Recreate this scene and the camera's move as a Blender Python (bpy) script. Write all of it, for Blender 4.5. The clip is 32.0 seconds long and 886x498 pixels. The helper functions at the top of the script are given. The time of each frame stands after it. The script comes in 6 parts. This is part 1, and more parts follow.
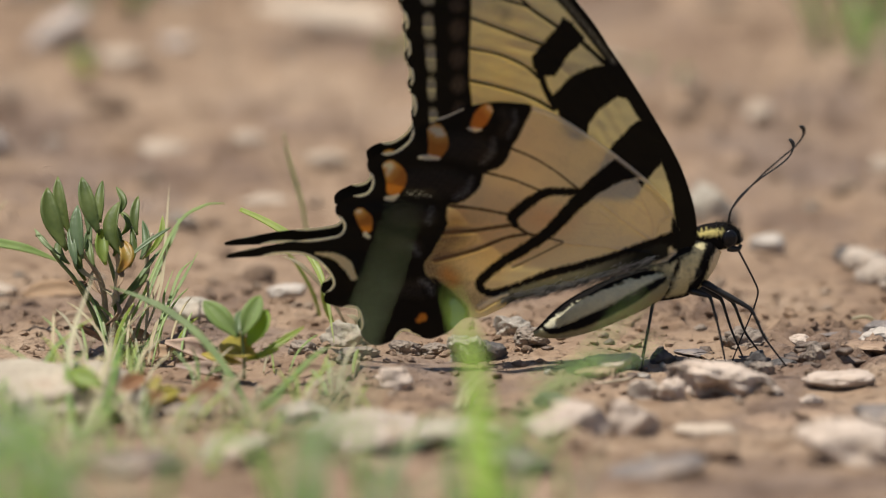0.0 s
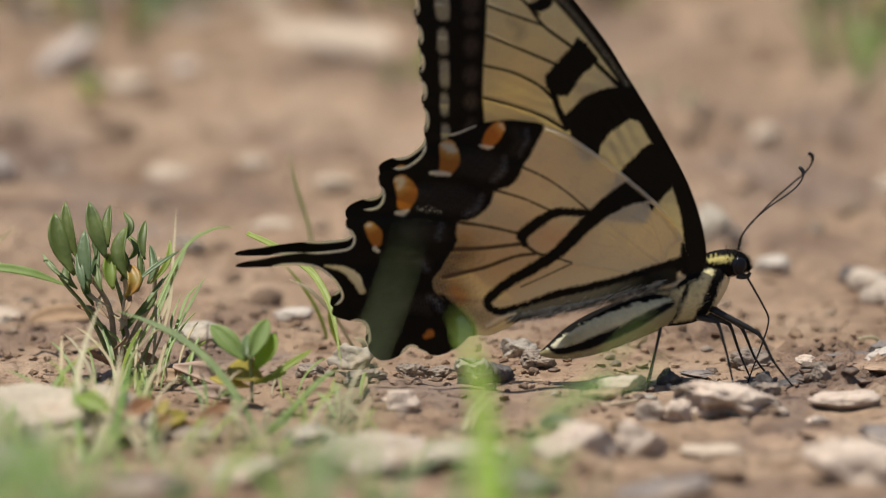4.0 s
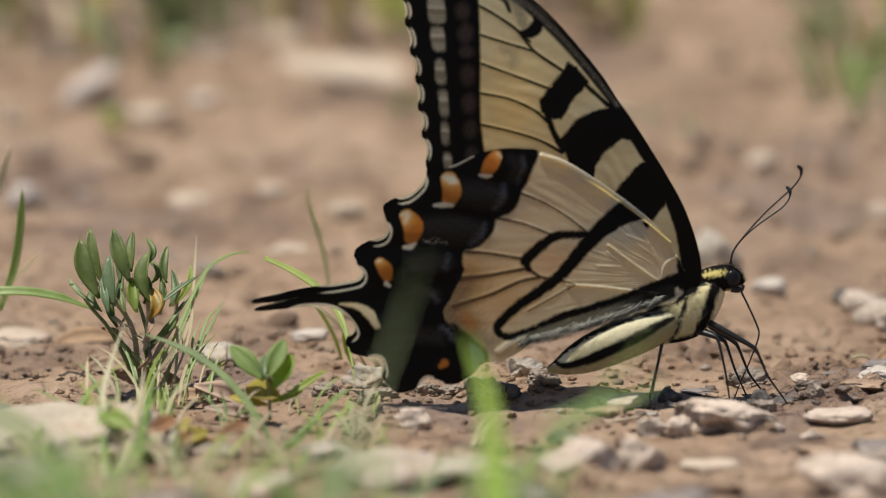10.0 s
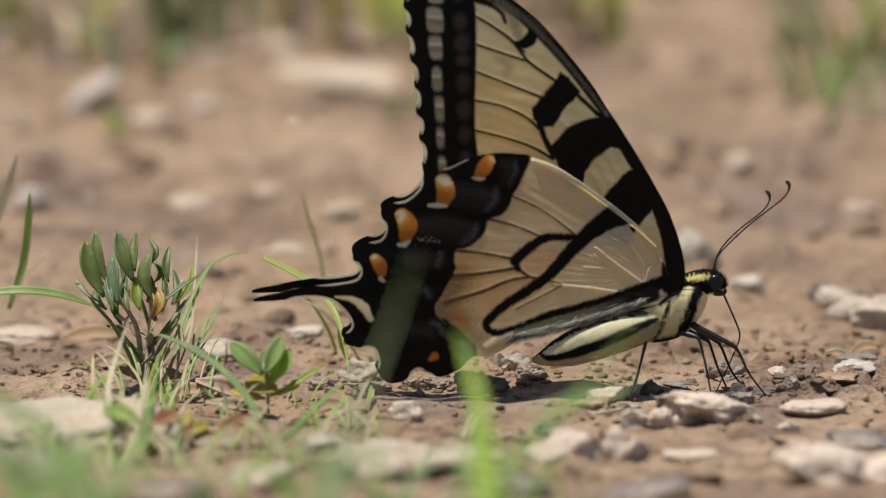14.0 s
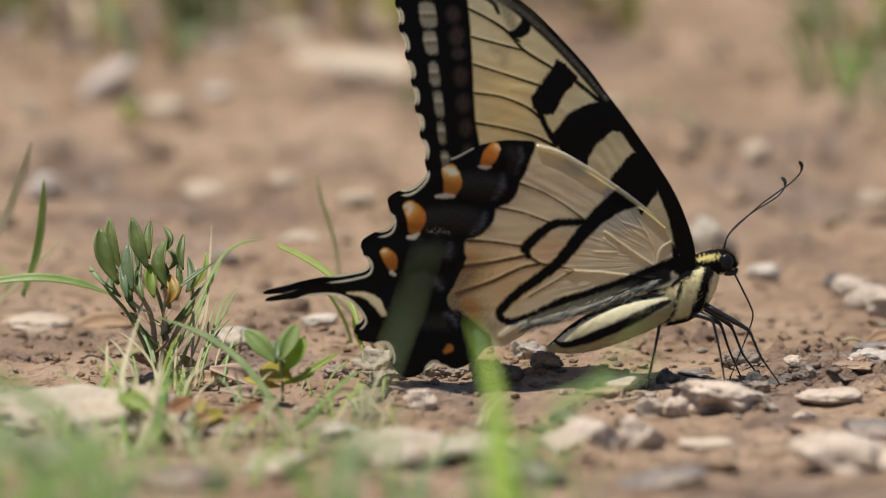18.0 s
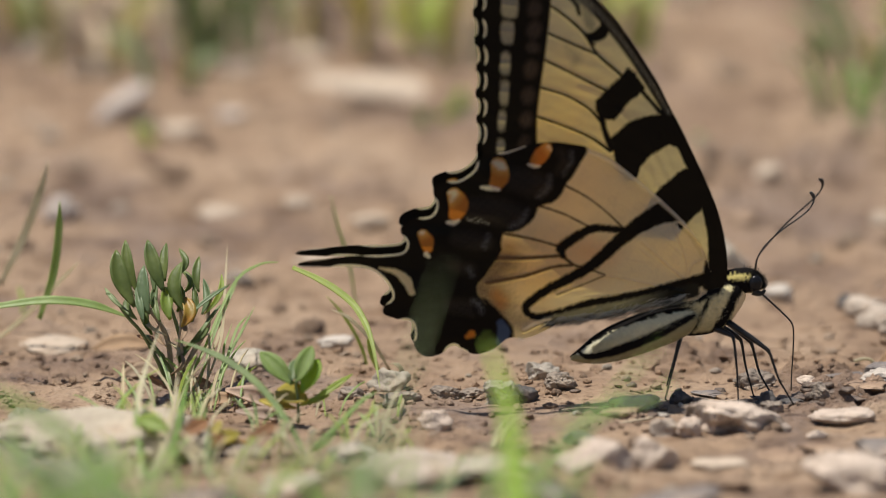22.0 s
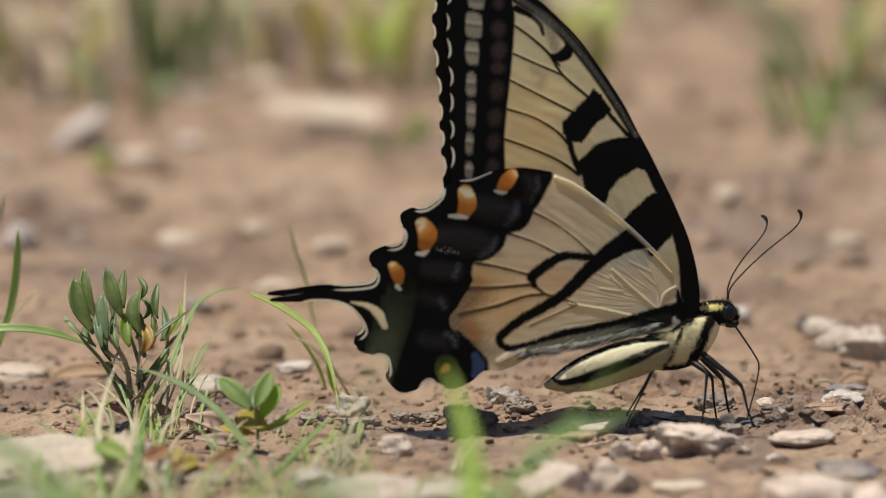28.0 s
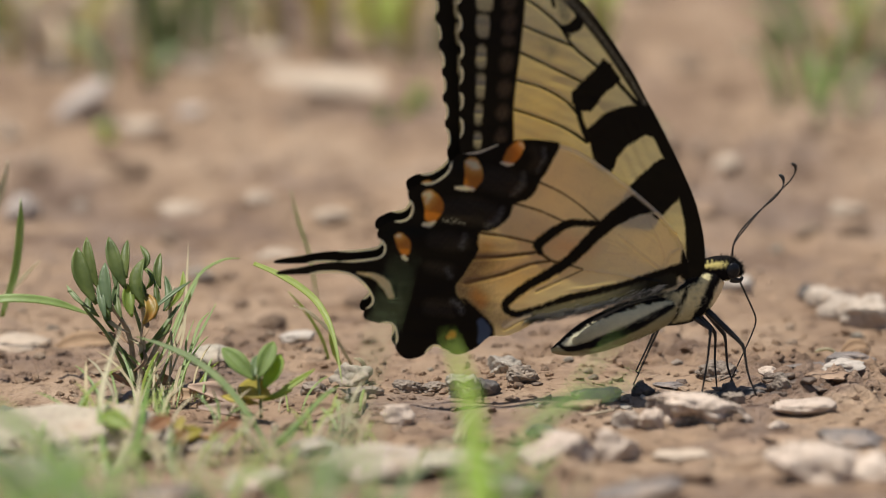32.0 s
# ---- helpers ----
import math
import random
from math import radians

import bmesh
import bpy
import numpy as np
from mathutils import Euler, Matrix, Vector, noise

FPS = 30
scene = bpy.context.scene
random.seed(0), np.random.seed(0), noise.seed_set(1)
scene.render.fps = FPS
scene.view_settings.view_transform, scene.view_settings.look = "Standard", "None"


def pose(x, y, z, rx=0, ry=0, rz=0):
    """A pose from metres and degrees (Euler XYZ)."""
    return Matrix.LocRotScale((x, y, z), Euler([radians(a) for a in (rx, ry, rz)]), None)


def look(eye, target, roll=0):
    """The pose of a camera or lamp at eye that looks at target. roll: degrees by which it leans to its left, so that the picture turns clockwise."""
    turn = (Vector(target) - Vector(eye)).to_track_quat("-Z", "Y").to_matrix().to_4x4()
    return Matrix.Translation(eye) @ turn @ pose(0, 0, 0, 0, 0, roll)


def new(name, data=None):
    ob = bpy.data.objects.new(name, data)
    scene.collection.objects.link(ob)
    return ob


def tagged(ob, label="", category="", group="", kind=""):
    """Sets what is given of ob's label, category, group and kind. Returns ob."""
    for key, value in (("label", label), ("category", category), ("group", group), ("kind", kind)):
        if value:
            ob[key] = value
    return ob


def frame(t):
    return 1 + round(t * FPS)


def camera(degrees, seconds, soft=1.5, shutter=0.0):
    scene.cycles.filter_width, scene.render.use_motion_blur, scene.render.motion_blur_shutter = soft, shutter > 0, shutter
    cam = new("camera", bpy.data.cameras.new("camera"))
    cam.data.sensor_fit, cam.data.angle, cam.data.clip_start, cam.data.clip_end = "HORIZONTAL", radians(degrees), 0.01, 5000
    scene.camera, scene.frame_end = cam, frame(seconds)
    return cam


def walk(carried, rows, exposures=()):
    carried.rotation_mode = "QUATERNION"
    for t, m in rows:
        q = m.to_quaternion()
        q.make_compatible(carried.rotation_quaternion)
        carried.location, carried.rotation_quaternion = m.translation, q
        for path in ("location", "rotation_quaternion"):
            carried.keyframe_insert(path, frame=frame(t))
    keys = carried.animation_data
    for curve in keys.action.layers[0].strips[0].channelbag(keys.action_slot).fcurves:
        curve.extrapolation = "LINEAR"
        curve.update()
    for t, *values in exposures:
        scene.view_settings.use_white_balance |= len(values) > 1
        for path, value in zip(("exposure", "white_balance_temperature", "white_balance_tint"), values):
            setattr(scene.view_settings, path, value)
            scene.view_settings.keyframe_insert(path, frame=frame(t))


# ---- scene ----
cam = camera(3.437, 32.0, soft=1.0)
cam.data.dof.use_dof = True
cam.data.dof.aperture_fstop = 12.5
PATH = [
    (0, look((0.0000, -1.7976, 0.3837), (0.00356, -0.00136, 0.01349), 0.63)),
    (0.5, look((0.0000, -1.8005, 0.3843), (0.00275, -0.00139, 0.01331), 0.65)),
    (1, look((0.0000, -1.8006, 0.3843), (0.00269, 0.00067, 0.02352), 0.63)),
    (1.5, look((0.0000, -1.8015, 0.3845), (0.00267, 0.00061, 0.02324), 0.52)),
    (2, look((0.0000, -1.8014, 0.3845), (0.00269, 0.00023, 0.02132), 0.52)),
    (2.5, look((0.0000, -1.8015, 0.3845), (0.00266, -0.00016, 0.01943), 0.56)),
    (3, look((0.0000, -1.8021, 0.3846), (0.00270, -0.00053, 0.01756), 0.48)),
    (3.5, look((0.0000, -1.8028, 0.3848), (0.00274, -0.00080, 0.01624), 0.38)),
    (5.5, look((0.0000, -1.8367, 0.3916), (0.00275, -0.00074, 0.01653), 0.18)),
    (6, look((0.0000, -1.8769, 0.3997), (0.00273, 0.00037, 0.02205), 0.07)),
    (6.5, look((0.0000, -1.8862, 0.4016), (0.00223, 0.00087, 0.02448), 0.03)),
    (7, look((0.0000, -1.8812, 0.4006), (0.00203, 0.00003, 0.02035), -0.05)),
    (7.5, look((0.0000, -1.8813, 0.4006), (0.00195, -0.00041, 0.01816), -0.14)),
    (8, look((0.0000, -1.8831, 0.4010), (0.00190, -0.00055, 0.01747), -0.17)),
    (8.5, look((0.0000, -1.8824, 0.4009), (0.00171, -0.00063, 0.01710), -0.07)),
    (9, look((0.0000, -1.8798, 0.4003), (0.00154, -0.00065, 0.01701), 0.11)),
    (9.5, look((0.0000, -1.8794, 0.4002), (0.00153, -0.00047, 0.01787), 0.16)),
    (10, look((0.0000, -1.8814, 0.4006), (0.00149, -0.00019, 0.01927), 0.17)),
    (10.5, look((0.0000, -1.8792, 0.4002), (0.00141, -0.00019, 0.01927), 0.10)),
    (11, look((0.0000, -1.8761, 0.3996), (0.00141, -0.00028, 0.01880), 0.06)),
    (11.5, look((0.0000, -1.9066, 0.4058), (0.00218, -0.00050, 0.01771), 0.09)),
    (12, look((0.0000, -1.9548, 0.4155), (0.00345, -0.00079, 0.01628), 0.07)),
    (12.5, look((0.0000, -1.9716, 0.4189), (0.00381, -0.00097, 0.01539), 0.08)),
    (13, look((0.0000, -1.9614, 0.4168), (0.00335, -0.00099, 0.01531), 0.07)),
    (13.5, look((0.0000, -1.9596, 0.4165), (0.00295, -0.00049, 0.01776), 0.03)),
    (14, look((0.0000, -1.9601, 0.4166), (0.00273, -0.00020, 0.01920), -0.02)),
    (14.5, look((0.0000, -1.9576, 0.4161), (0.00252, -0.00040, 0.01822), 0.09)),
    (15, look((0.0000, -1.9553, 0.4156), (0.00232, -0.00063, 0.01707), 0.13)),
    (15.5, look((0.0000, -1.9581, 0.4162), (0.00206, -0.00086, 0.01593), 0.06)),
    (17.5, look((0.0000, -1.9560, 0.4157), (0.00108, -0.00101, 0.01519), 0.06)),
    (18, look((0.0000, -1.9552, 0.4156), (0.00068, -0.00053, 0.01760), 0.07)),
    (18.5, look((0.0000, -1.9586, 0.4163), (0.00033, -0.00016, 0.01942), -0.04)),
    (19, look((0.0000, -1.9563, 0.4158), (0.00000, -0.00000, 0.02020), -0.00)),
    (19.5, look((0.0000, -1.9588, 0.4163), (-0.00038, 0.00002, 0.02029), -0.09)),
    (20, look((0.0000, -1.9594, 0.4164), (-0.00070, 0.00003, 0.02036), -0.06)),
    (20.5, look((0.0000, -1.9611, 0.4168), (-0.00102, 0.00004, 0.02042), 0.09)),
    (21, look((0.0000, -1.9639, 0.4173), (-0.00111, 0.00007, 0.02055), 0.04)),
    (21.5, look((0.0000, -1.9636, 0.4173), (-0.00118, 0.00007, 0.02053), -0.03)),
    (22, look((0.0000, -1.9652, 0.4176), (-0.00126, 0.00006, 0.02049), -0.11)),
    (22.5, look((0.0000, -1.9714, 0.4188), (-0.00094, 0.00005, 0.02044), -0.11)),
    (23, look((0.0000, -1.9667, 0.4179), (-0.00007, 0.00001, 0.02027), -0.12)),
    (23.5, look((0.0000, -1.9664, 0.4178), (0.00126, -0.00001, 0.02018), -0.14)),
    (24, look((0.0000, -1.9669, 0.4179), (0.00266, -0.00006, 0.01993), -0.12)),
    (24.5, look((0.0000, -1.9607, 0.4167), (0.00384, -0.00014, 0.01950), -0.15)),
    (25, look((0.0000, -1.9609, 0.4167), (0.00439, -0.00021, 0.01918), -0.10)),
    (25.5, look((0.0000, -1.9602, 0.4166), (0.00452, -0.00022, 0.01911), -0.23)),
    (26, look((0.0000, -1.9589, 0.4163), (0.00434, 0.00029, 0.02162), -0.19)),
    (26.5, look((0.0000, -1.9594, 0.4164), (0.00422, 0.00075, 0.02391), -0.15)),
    (28.5, look((0.0000, -1.9653, 0.4176), (0.00442, 0.00067, 0.02351), -0.56)),
    (29, look((0.0000, -1.9651, 0.4176), (0.00436, 0.00039, 0.02211), -0.51)),
    (29.5, look((0.0000, -1.9628, 0.4171), (0.00417, 0.00014, 0.02089), -0.36)),
    (30, look((0.0000, -1.9647, 0.4175), (0.00412, -0.00001, 0.02017), -0.45)),
    (30.5, look((0.0000, -1.9650, 0.4175), (0.00406, -0.00009, 0.01975), -0.59)),
    (31, look((0.0000, -1.9665, 0.4179), (0.00407, -0.00013, 0.01958), -0.47)),
    (31.5, look((0.0000, -1.9681, 0.4182), (0.00408, -0.00013, 0.01958), -0.56)),
    (32, look((0.0000, -1.9684, 0.4182), (0.00406, -0.00010, 0.01969), -0.62)),
]
walk(cam, PATH)

# ---- sky and sun ----
SUN = Vector((-0.28, -0.02, 1.0)).normalized()
world = bpy.data.worlds.new("sky")
scene.world = world
world.use_nodes = True
wn = world.node_tree
sky = wn.nodes.new("ShaderNodeTexSky")
sky.sky_type = "NISHITA"
sky.sun_disc = False
sky.sun_elevation = math.asin(SUN.z)
sky.sun_rotation = math.atan2(SUN.x, SUN.y)
back = wn.nodes["Background"]
back.inputs["Strength"].default_value = 0.0576
scene.view_settings.exposure = 0.28
wn.links.new(sky.outputs["Color"], back.inputs["Color"])
sun = new("sun", bpy.data.lights.new("sun", "SUN"))
sun.data.energy = 4.8
sun.data.angle = radians(0.53)
sun.data.color = (1.0, 0.95, 0.85)
sun.matrix_world = look(SUN * 5, (0, 0, 0))

# ---- drawing board ----
# An upright elevation at right angles to the line of sight, u to the right and v downwards in units of Q, with the
# ground under the butterfly at v = 700; depth is the distance behind that plane.
Q = 7.65e-5
EYE, FOCAL, DIP = Vector((0.0, -1.9563, 0.4158)), 26133.0, radians(11.432)


def terrain(y):
    """The butterfly sits in a shallow dip of the mud, which rises gently before and behind it."""
    near, far = min(max(0.0, -0.018 - y), 0.16), min(max(0.0, y - 0.03), 0.45)
    return 0.05 * near * near / (near + 0.02) + 0.08 * far * far / (far + 0.05)


def ground(u, v):
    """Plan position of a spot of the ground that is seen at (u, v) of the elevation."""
    dip = DIP + math.atan((v - 441) / FOCAL)
    far = EYE.z / math.tan(dip)
    for _ in range(40):
        far = (EYE.z - terrain(far + EYE.y)) / math.tan(dip)
    return (u - 784) / FOCAL * math.hypot(far, EYE.z), far + EYE.y


def lift(u, v, depth=0.0):
    """A point of the elevation (u, v) moved to the upright plane y = depth."""
    dip = DIP + math.atan((v - 441) / FOCAL)
    run = depth - EYE.y
    return Vector(((u - 784) / FOCAL * run / math.cos(dip), depth, EYE.z - run * math.tan(dip)))


# ---- mesh helpers ----
def mesh_from(name, bm, mat, smooth=True):
    me = bpy.data.meshes.new(name)
    bm.to_mesh(me)
    bm.free()
    if smooth:
        me.shade_smooth()
    me.materials.append(mat)
    return me


def part(name, bm, mat, parent, label=""):
    ob = new(name, bm if isinstance(bm, bpy.types.Mesh) else mesh_from(name, bm, mat))
    ob.parent = parent
    return tagged(ob, label)


def spline(points, steps=8):
    """Catmull-Rom through points of any dimension."""
    p = [np.array(q, float) for q in points]
    p = [2 * p[0] - p[1]] + p + [2 * p[-1] - p[-2]]
    out = []
    for i in range(1, len(p) - 2):
        for k in range(steps):
            s = k / steps
            a, b, c, d = p[i - 1:i + 3]
            out.append(0.5 * (2 * b + (c - a) * s + (2 * a - 5 * b + 4 * c - d) * s * s + (3 * b - a - 3 * c + d) * s ** 3))
    out.append(p[-2])
    return out


def tube(bm, points, radii, sides=8, flat=1.0):
    """A round or flattened tube along points."""
    rings = []
    pts = [Vector(p) for p in points]
    for i, p in enumerate(pts):
        way = (pts[min(i + 1, len(pts) - 1)] - pts[max(i - 1, 0)]).normalized()
        side = way.cross(Vector((0, 1, 0)))
        if side.length < 1e-3:
            side = way.cross(Vector((1, 0, 0)))
        side.normalize()
        other = way.cross(side)
        r = radii if isinstance(radii, float) else float(radii[i])
        rings.append([bm.verts.new(p + r * (math.cos(a) * side + flat * math.sin(a) * other))
                      for a in (2 * math.pi * k / sides for k in range(sides))])
    for a, b in zip(rings, rings[1:]):
        for k in range(sides):
            bm.faces.new((a[k], a[(k + 1) % sides], b[(k + 1) % sides], b[k]))
    bm.faces.new(rings[0][::-1])
    bm.faces.new(rings[-1])
    return bm


def ribbon(bm, points, widths, face, fold=0.25, thick=0.00007):
    """A leaf or blade: a strip along points with a middle rib, folded by the share fold, with real thickness."""
    pts = [Vector(p) for p in points]
    rows = []
    for i, p in enumerate(pts):
        way = (pts[min(i + 1, len(pts) - 1)] - pts[max(i - 1, 0)]).normalized()
        side = way.cross(Vector(face))
        side.normalize()
        up = side.cross(way)
        w = widths[i] / 2
        row = []
        for s in (-1.0, -0.55, 0.0, 0.55, 1.0):
            lift_by = fold * w * abs(s) ** 1.3
            row.append((p + side * (w * s) + up * lift_by, up))
        rows.append(row)
    top = [[bm.verts.new(q + u * thick) for q, u in row] for row in rows]
    low = [[bm.verts.new(q - u * thick) for q, u in row] for row in rows]
    for a, b in zip(top, top[1:]):
        for k in range(4):
            bm.faces.new((a[k], a[k + 1], b[k + 1], b[k]))
    for a, b in zip(low, low[1:]):
        for k in range(4):
            bm.faces.new((a[k + 1], a[k], b[k], b[k + 1]))
    for k, flip in ((0, 0), (4, 1)):
        for i in range(len(top) - 1):
            q = (top[i][k], top[i + 1][k], low[i + 1][k], low[i][k])
            bm.faces.new(q[::-1] if flip else q)
    for i, flip in ((0, 0), (len(top) - 1, 1)):
        for k in range(4):
            q = (top[i][k + 1], top[i][k], low[i][k], low[i][k + 1])
            bm.faces.new(q[::-1] if flip else q)
    return bm


# ---- materials ----
def material(name):
    m = bpy.data.materials.new(name)
    m.use_nodes = True
    nt = m.node_tree
    return m, nt, nt.nodes["Principled BSDF"], nt.nodes["Material Output"]


def node(nt, kind, **sets):
    n = nt.nodes.new(kind)
    for key, value in sets.items():
        if key in n.inputs:
            n.inputs[key].default_value = value
    return n


def ramp(nt, source, stops):
    r = nt.nodes.new("ShaderNodeValToRGB")
    els = r.color_ramp.elements
    while len(els) < len(stops):
        els.new(0.5)
    for e, (at, col) in zip(els, stops):
        e.position, e.color = at, (*col, 1)
    nt.links.new(source, r.inputs["Fac"])
    return r.outputs["Color"]


def noise_node(nt, scale, detail=5.0, rough=0.55, coords="Object"):
    tc = nt.nodes.new("ShaderNodeTexCoord")
    n = node(nt, "ShaderNodeTexNoise", Scale=scale, Detail=detail, Roughness=rough)
    nt.links.new(tc.outputs[coords], n.inputs["Vector"])
    return n.outputs["Fac"]


def mix(nt, fac, a, b, mode="MIX"):
    m = nt.nodes.new("ShaderNodeMix")
    m.data_type, m.blend_type = "RGBA", mode
    for key, value in ((0, fac), (6, a), (7, b)):
        if isinstance(value, (int, float)):
            m.inputs[key].default_value = value
        elif isinstance(value, tuple):
            m.inputs[key].default_value = (*value, 1)
        else:
            nt.links.new(value, m.inputs[key])
    return m.outputs[2]


def bump(nt, bsdf, height, strength, distance):
    b = node(nt, "ShaderNodeBump", Strength=strength, Distance=distance)
    nt.links.new(height, b.inputs["Height"])
    nt.links.new(b.outputs["Normal"], bsdf.inputs["Normal"])
    return b


def mud_material():
    m, nt, bs, out = material("dried_mud")
    broad = noise_node(nt, 48, 5, 0.6)
    fine = noise_node(nt, 420, 8, 0.65)
    grit = noise_node(nt, 1500, 4, 0.7)
    base = ramp(nt, broad, ((0.34, (0.286, 0.186, 0.122)), (0.52, (0.385, 0.261, 0.173)), (0.72, (0.465, 0.335, 0.236))))
    blots = ramp(nt, noise_node(nt, 85, 3, 0.5), ((0.30, (0.60, 0.54, 0.48)), (0.42, (1, 1, 1)), (0.66, (1.0, 1.0, 1.0)), (0.76, (1.14, 1.13, 1.12))))
    base = mix(nt, 1.0, base, blots, "MULTIPLY")
    spots = ramp(nt, noise_node(nt, 150, 2, 0.45), ((0.34, (0.66, 0.62, 0.59)), (0.43, (1, 1, 1)), (0.62, (1, 1, 1)), (0.70, (1.12, 1.12, 1.12))))
    base = mix(nt, 1.0, base, spots, "MULTIPLY")
    dark = ramp(nt, fine, ((0.33, (0.42, 0.37, 0.34)), (0.43, (0.95, 0.95, 0.95)), (0.58, (1.02, 1.02, 1.02)), (0.72, (1.25, 1.26, 1.28))))
    col = mix(nt, 1.0, base, dark, "MULTIPLY")
    specks = ramp(nt, grit, ((0.62, (1, 1, 1)), (0.7, (1.3, 1.28, 1.26))))
    col = mix(nt, 1.0, col, specks, "MULTIPLY")
    damp = ramp(nt, noise_node(nt, 30, 6, 0.62), ((0.50, (0, 0, 0)), (0.60, (1, 1, 1))))
    col = mix(nt, damp, col, mix(nt, 1.0, col, (0.74, 0.74, 0.80), "MULTIPLY"))
    nt.links.new(col, bs.inputs["Base Color"])
    gloss = nt.nodes.new("ShaderNodeMapRange")
    gloss.inputs["To Min"].default_value, gloss.inputs["To Max"].default_value = 0.8, 0.46
    nt.links.new(damp, gloss.inputs["Value"])
    nt.links.new(gloss.outputs["Result"], bs.inputs["Roughness"])
    bs.inputs["Specular IOR Level"].default_value = 0.4
    bump(nt, bs, fine, 1.0, 0.0022)
    return m


def stone_material(name, low, high, speck=(0.5, 0.5, 0.5), rough=0.8):
    m, nt, bs, out = material(name)
    info = nt.nodes.new("ShaderNodeObjectInfo")
    broad = noise_node(nt, 130, 5)
    fine = noise_node(nt, 900, 7, 0.7)
    col = ramp(nt, broad, ((0.32, low), (0.7, high)))
    tone = ramp(nt, info.outputs["Random"], ((0, (0.86, 0.84, 0.83)), (1, (1.08, 1.07, 1.06))))
    col = mix(nt, 1.0, col, tone, "MULTIPLY")
    crust = ramp(nt, noise_node(nt, 75, 6, 0.65), ((0.54, (0, 0, 0)), (0.66, (0.6, 0.6, 0.6))))
    col = mix(nt, crust, col, (0.36, 0.25, 0.17))
    pits = ramp(nt, fine, ((0.34, speck), (0.47, (1, 1, 1)), (0.7, (1.1, 1.1, 1.1))))
    col = mix(nt, 1.0, col, pits, "MULTIPLY")
    nt.links.new(col, bs.inputs["Base Color"])
    bs.inputs["Roughness"].default_value = rough
    bump(nt, bs, fine, 0.8, 0.0004)
    return m


def leaf_material(name, dark, light, glow, rough=0.42, through_share=0.35, scale=260):
    """A plant surface: gloss on top, daylight coming through."""
    m, nt, bs, out = material(name)
    info = nt.nodes.new("ShaderNodeObjectInfo")
    n = noise_node(nt, scale, 5, 0.6)
    col = ramp(nt, n, ((0.3, dark), (0.68, light)))
    tone = ramp(nt, info.outputs["Random"], ((0, (0.82, 0.86, 0.9)), (1, (1.15, 1.1, 1.0))))
    col = mix(nt, 1.0, col, tone, "MULTIPLY")
    nt.links.new(col, bs.inputs["Base Color"])
    bs.inputs["Roughness"].default_value = rough
    bump(nt, bs, noise_node(nt, 1400, 4), 0.35, 0.0003)
    tr = nt.nodes.new("ShaderNodeBsdfTranslucent")
    tr.inputs["Color"].default_value = (*glow, 1)
    mx = nt.nodes.new("ShaderNodeMixShader")
    mx.inputs[0].default_value = through_share
    nt.links.new(bs.outputs[0], mx.inputs[1])
    nt.links.new(tr.outputs[0], mx.inputs[2])
    nt.links.new(mx.outputs[0], out.inputs["Surface"])
    return m


def pigment_material(name, rough, share, grain=5200, gloss=0.22, relief=0.25):
    """Scales on wings and body: the colour is carried by the mesh, fine grain on top; pale parts let light through."""
    m, nt, bs, out = material(name)
    at = nt.nodes.new("ShaderNodeAttribute")
    at.attribute_name = "pigment"
    n = noise_node(nt, grain, 6, 0.7)
    g = ramp(nt, n, ((0.3, (0.9, 0.9, 0.9)), (0.5, (1, 1, 1)), (0.72, (1.06, 1.06, 1.06))))
    col = mix(nt, 1.0, at.outputs["Color"], g, "MULTIPLY")
    nt.links.new(col, bs.inputs["Base Color"])
    bs.inputs["Roughness"].default_value = rough
    shine = nt.nodes.new("ShaderNodeMapRange")
    shine.inputs["From Max"].default_value, shine.inputs["To Min"].default_value, shine.inputs["To Max"].default_value = 0.4, gloss * 0.22, gloss
    nt.links.new(at.outputs["Fac"], shine.inputs["Value"])
    nt.links.new(shine.outputs["Result"], bs.inputs["Specular IOR Level"])
    bump(nt, bs, n, relief, 0.0001)
    if share > 0:
        # the upper scales are paler than the tinted skin that light shines through
        bloom = nt.nodes.new("ShaderNodeMapRange")
        bloom.inputs["From Min"].default_value, bloom.inputs["From Max"].default_value, bloom.inputs["To Max"].default_value = 0.32, 0.58, 0.46
        nt.links.new(at.outputs["Fac"], bloom.inputs["Value"])
        nt.links.new(mix(nt, bloom.outputs["Result"], col, (0.80, 0.75, 0.63)), bs.inputs["Base Color"])
        tr = nt.nodes.new("ShaderNodeBsdfTranslucent")
        warm = mix(nt, 1.0, col, (1.44, 1.30, 0.66), "MULTIPLY")
        nt.links.new(warm, tr.inputs["Color"])
        mx = nt.nodes.new("ShaderNodeMixShader")
        mx.inputs[0].default_value = share
        nt.links.new(bs.outputs[0], mx.inputs[1])
        nt.links.new(tr.outputs[0], mx.inputs[2])
        nt.links.new(mx.outputs[0], out.inputs["Surface"])
    return m


def plain_material(name, colour, rough, scale=2000):
    m, nt, bs, out = material(name)
    n = noise_node(nt, scale, 5)
    dark = tuple(c * 0.7 for c in colour)
    nt.links.new(ramp(nt, n, ((0.3, dark), (0.65, colour))), bs.inputs["Base Color"])
    bs.inputs["Roughness"].default_value = rough
    bump(nt, bs, n, 0.3, 0.0001)
    return m


